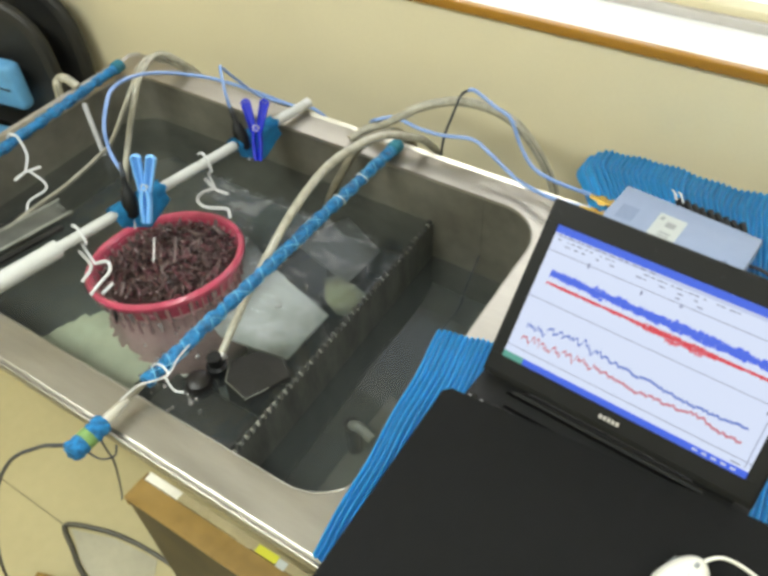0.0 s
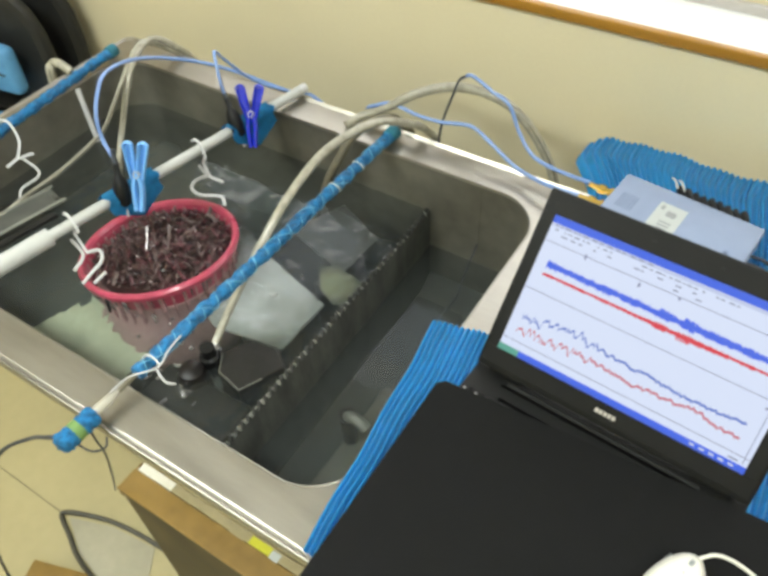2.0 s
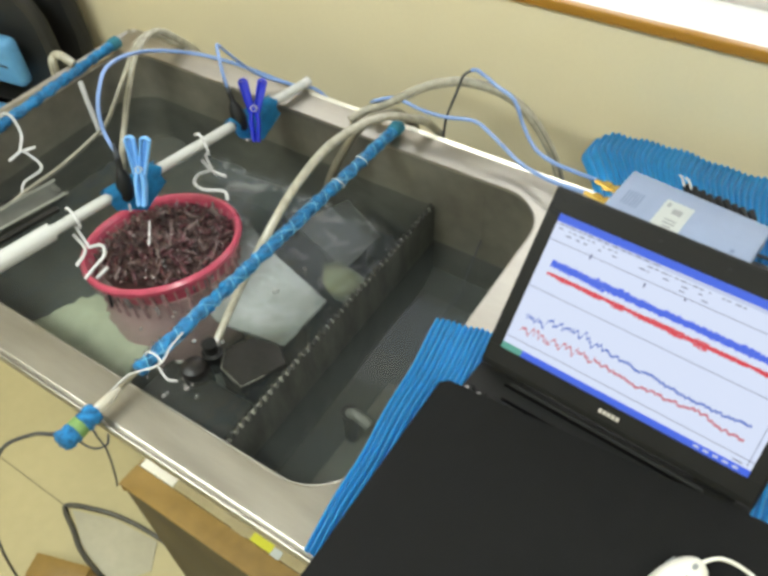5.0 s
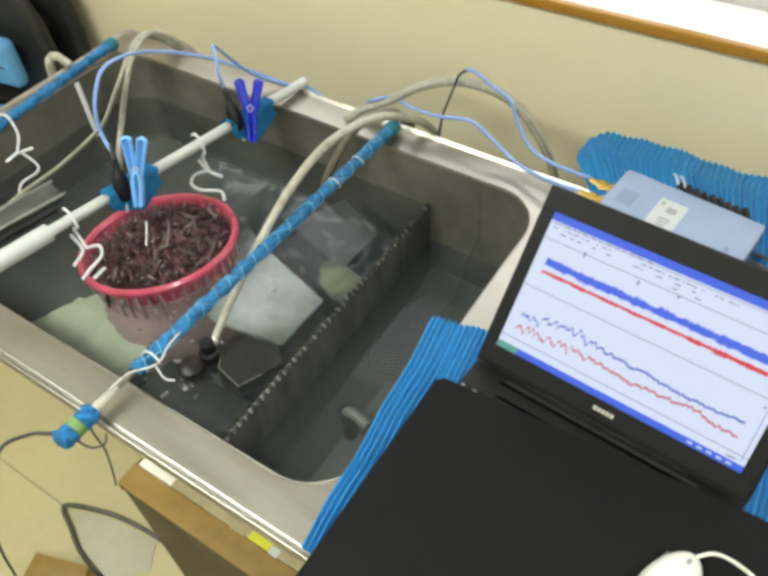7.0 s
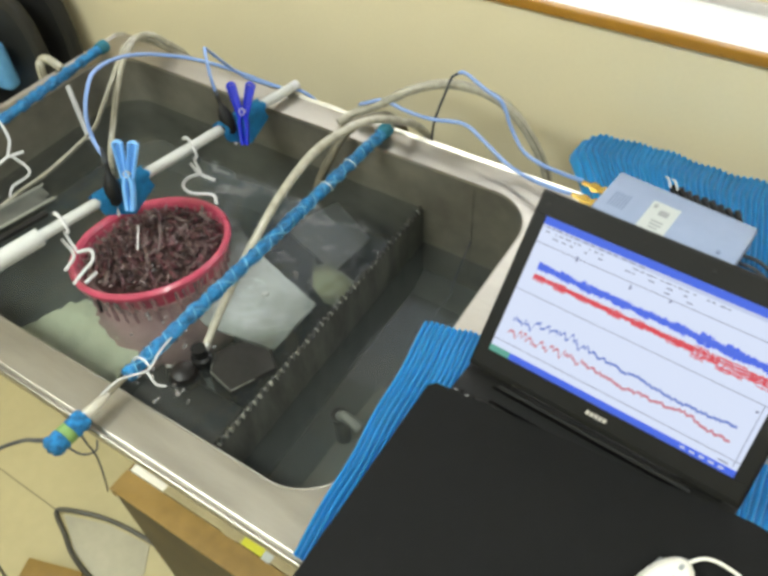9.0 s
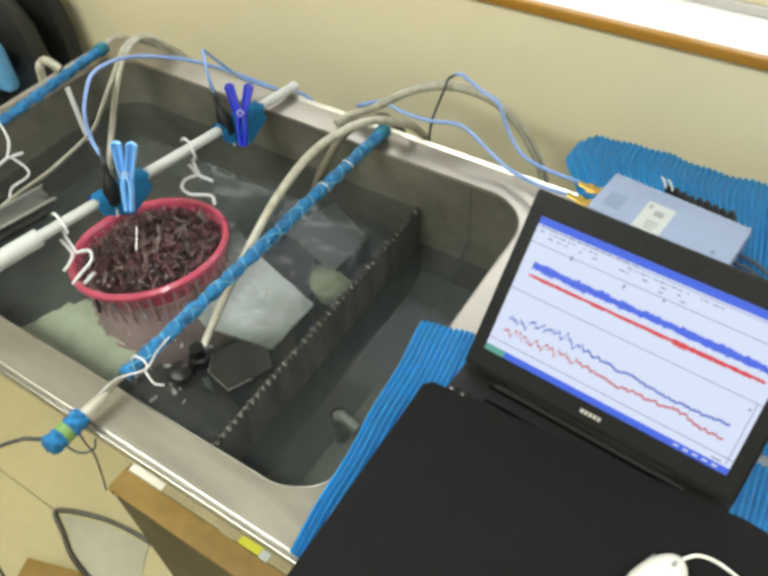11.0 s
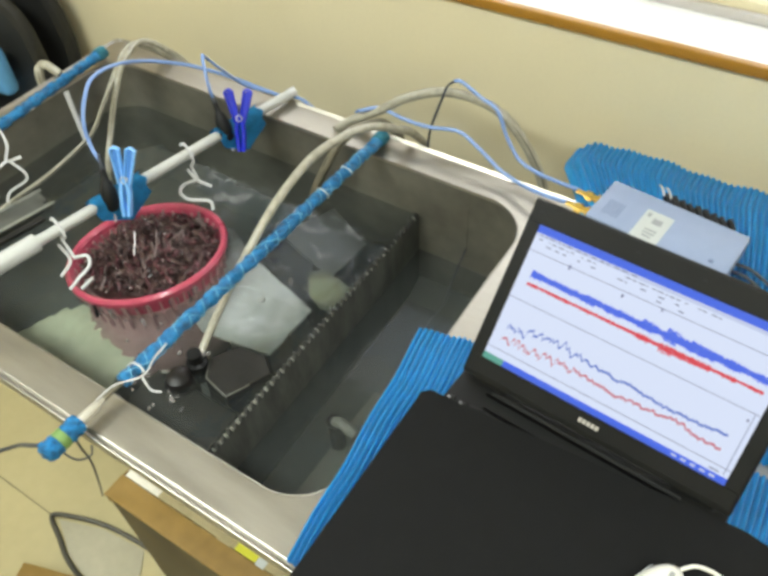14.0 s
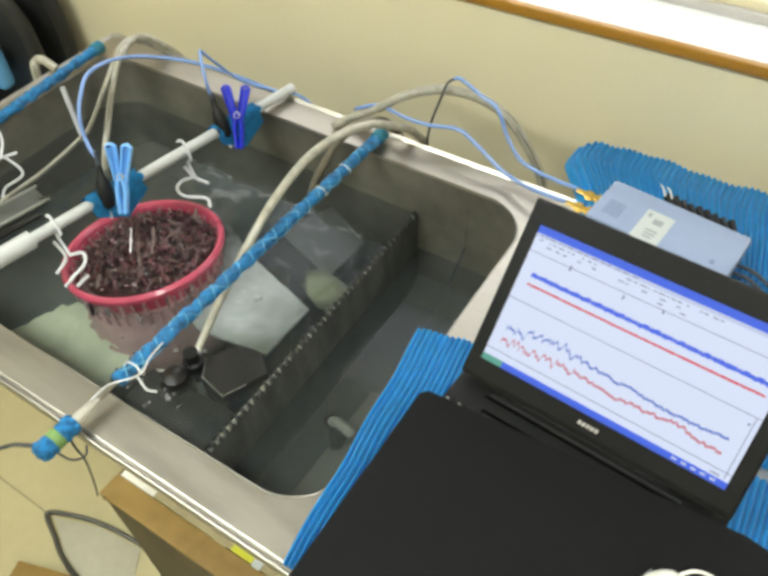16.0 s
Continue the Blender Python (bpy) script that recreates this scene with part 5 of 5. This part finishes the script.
def build_chair(m, label, cushion):
    """A chair with a rounded shell back, half hidden by the tank."""
    th = thing("shell_chair", label, "chair", m, group="stacked chairs")
    n = 24
    bm = bmesh.new()
    loops = []
    for t_, s_ in ((-0.012, 0.97), (-0.016, 0.90), (0.012, 0.90), (0.018, 0.97), (0.006, 1.0), (-0.006, 1.0)):
        lp = []
        for k in range(n):
            a = 2 * math.pi * k / n
            ca, sa = math.cos(a), math.sin(a)
            x = 0.215 * s_ * math.copysign(abs(ca) ** 0.7, ca)
            z = 0.24 * s_ * math.copysign(abs(sa) ** 0.7, sa)
            lp.append((x, t_ + 0.9 * x * x, 0.65 + z))
        loops.append(lp)
    loops.append(loops[0])
    part("backrest", loft(loops[:4] + loops[4:6] + [loops[0]]), M["chair"], th, "black rounded shell back")
    bm = bmesh.new()
    loops = []
    for t_, s_ in ((-0.010, 0.1), (-0.010, 0.92), (0.010, 0.92), (0.010, 0.1)):
        loops.append([(0.215 * s_ * math.copysign(abs(math.cos(2 * math.pi * k / n)) ** 0.7, math.cos(2 * math.pi * k / n)),
                       t_ + 0.9 * (0.215 * s_ * math.cos(2 * math.pi * k / n)) ** 2,
                       0.65 + 0.24 * s_ * math.copysign(abs(math.sin(2 * math.pi * k / n)) ** 0.7, math.sin(2 * math.pi * k / n))) for k in range(n)])
    part("back_panel", loft(loops, cap_start=True, cap_end=True), M["chair"], th)
    part("seat", box(-0.21, -0.42, 0.42, 0.21, 0.0, 0.46, 0.015), M["chair"], th)
    for x in (-0.18, 0.18):
        for y in (-0.38, 0.0):
            part("leg", tube([(x, y, 0.0), (x * 0.97, y, 0.2), (x * 0.95, y, 0.42)], 0.012, 8, 2), M["alu"], th)
        part("back_post", tube([(x, 0.02, 0.42), (x * 0.9, 0.045, 0.55), (x * 0.8, 0.05, 0.70)], 0.012, 8, 2), M["alu"], th)
    if cushion:
        part("back_cushion", box(-0.14, -0.075, 0.575, 0.155, -0.022, 0.724, 0.022, 3), M["chair_blue"], th, "pale blue vinyl back cushion")
        part("seat_cushion", box(-0.19, -0.40, 0.4605, 0.19, -0.06, 0.50, 0.018, 3), M["chair_blue"], th, "pale blue vinyl seat cushion")
        part("cushion_seam", tube([(-0.130, -0.0755, 0.645), (0.0, -0.0755, 0.647), (0.130, -0.0755, 0.645)], 0.003, 6, 2), M["chair"], th)


build_chair(pose(-1.750, 0.03, 0.0, 0, 0, 8), "black shell chair with pale blue cushions beside the tank", True)
build_chair(pose(-1.765, 0.16, 0.0, 0, 0, 4), "black shell chair pushed against the wall", False)


def build_small():
    build_tube_thing("thin_rod", [(-0.612, -0.388, 0.828), (-0.600, -0.404, 0.818), (-0.588, -0.422, 0.806)], 0.0013, M["alu"], "thin pale metal rod stuck among the shells", "rod", 6, "rods in the shells")
    build_tube_thing("thin_rod", [(-0.585, -0.360, 0.822), (-0.570, -0.380, 0.812), (-0.556, -0.402, 0.802)], 0.0014, M["shell"], "thin pale metal rod stuck among the shells", "rod", 6, "rods in the shells")
    build_tube_thing("thin_wire", [(-0.118, -0.004, 0.700), (-0.112, -0.070, 0.668), (-0.104, -0.115, 0.652), (-0.112, -0.150, 0.636), (-0.12, -0.16, 0.60)], 0.0013, M["dark_cable"], "thin dark wire curling into the dark water", "cable", 6)
    seam = box(-1.6, -0.7605, 0.0, -0.873, -0.7580, 0.0012)
    structure("floor_seam", seam, M["seam"], "thin dark joint in the vinyl floor", "floor seam")
    # pale spout fitting on the pump
    th = thing("hose_valve", "small brass valve on the pump hose", "valve", pose(-0.385, -0.548, 0.728))
    part("body", lathe([(0.008, -0.012), (0.011, -0.008), (0.011, 0.008), (0.008, 0.012)], 12, m=pose(0, 0, 0, 70, 0, 30)), M["drain"], th)
    part("lever", tube([(0, 0, 0.006), (-0.010, -0.008, 0.014), (-0.022, -0.014, 0.013)], 0.0022, 6, 3), M["drain"], th, "grey lever")


build_small()


def motions():
    # (seconds, quiet spread, place and spread of a burst) of the red wave, in hundredths of the screen
    red = [(0, 0.6, 60, 3.0), (0.5, 0.8, 84, 3.4), (1, 1.0, 88, 2.6), (1.5, 1.4, 62, 3.8), (2, 0.5, 62, 1.9), (2.5, 1.7, 10, 3.2), (3, 1.7, 10, 3.6),
           (3.5, 1.1, 7, 2.8), (4, 1.5, 27, 4.4), (5.2, 1.0, 60, 2.0), (6.5, 0.8, 7, 1.6), (7, 0.7, 82, 1.4), (7.5, 0.5, 84, 2.4), (8, 0.5, 84, 2.4),
           (8.5, 0.7, 82, 2.8), (9, 1.7, 82, 4.6), (10.2, 1.0, 70, 2.4), (11.5, 0.7, 80, 1.2), (12, 0.8, 8, 1.8), (12.5, 0.5, 62, 2.0), (13, 0.7, 86, 2.0)]
    red += [(13.5, 0.8, 85, 1.4), (14, 0.6, 66, 2.2), (14.5, 0.7, 44, 2.3), (15, 0.6, 44, 1.9), (15.5, 1.5, 86, 4.6), (16, 0.0, 86, 0.1)]
    blue = [(0, 2.2, 62, 3.2), (0.5, 1.7, 8, 2.2), (1, 1.4, 85, 1.8), (2, 1.2, 62, 2.0), (3, 1.6, 20, 1.9), (4, 1.6, 27, 2.2), (6.5, 1.8, 12, 2.4), (7.5, 1.8, 86, 2.7),
            (8, 1.7, 80, 2.7), (8.5, 1.8, 8, 2.5), (9, 1.7, 78, 2.6), (11.5, 1.8, 8, 2.4), (12.5, 1.6, 62, 2.8), (13, 1.9, 10, 2.7), (13.5, 1.8, 15, 2.9), (14, 1.4, 66, 2.9),
            (14.5, 1.7, 44, 2.3), (15, 1.7, 8, 2.6), (15.5, 2.0, 84, 2.7), (16, 0.1, 84, 0.1)]
    for ob, is_red, u, layer, d in waves:
        base = 0.605 + 0.012 * max(0.0, u - 0.5) if is_red else 0.671 + 0.014 * u
        rows = []
        for t, quiet, at, burst in (red if is_red else blue):
            near = math.exp(-((u * 100 - at) / 13) ** 2)
            spread = (quiet + max(0.0, burst - quiet) * near) * (0.85 + 0.3 * math.sin(u * 57 + t * 11))
            rows.append((t, pose(SX0 + u * SW, FACE - d, SZ0 + (base + 0.01 * layer * spread - (0.004 * spread if is_red else 0.0)) * SH)))
        walk(ob, rows)
    # waves run along the tank, bubbles bob on them
    beats = [k * 0.4 for k in range(41)]
    for ob, amp, ph in ((waters[0], 0.010, 0.0), (waters[1], 0.008, 1.3)):
        walk(ob, [(t, pose(0, amp * math.sin(t * 2.9 + ph), 0.0004 * math.sin(t * 5.1 + ph))) for t in beats])
    walk(foam, [(t, pose(0.003 * math.sin(t * 3.7), 0.004 * math.sin(t * 2.9), WATER_L + 0.0006 * math.sin(t * 6.0))) for t in beats])
    walk(drips, [(t, pose(BX, BY, BZ - 0.003 + 0.003 * math.sin(t * 7.0), BTILT, BROLL, 1.5 * math.sin(t * 4.3))) for t in beats])


motions()
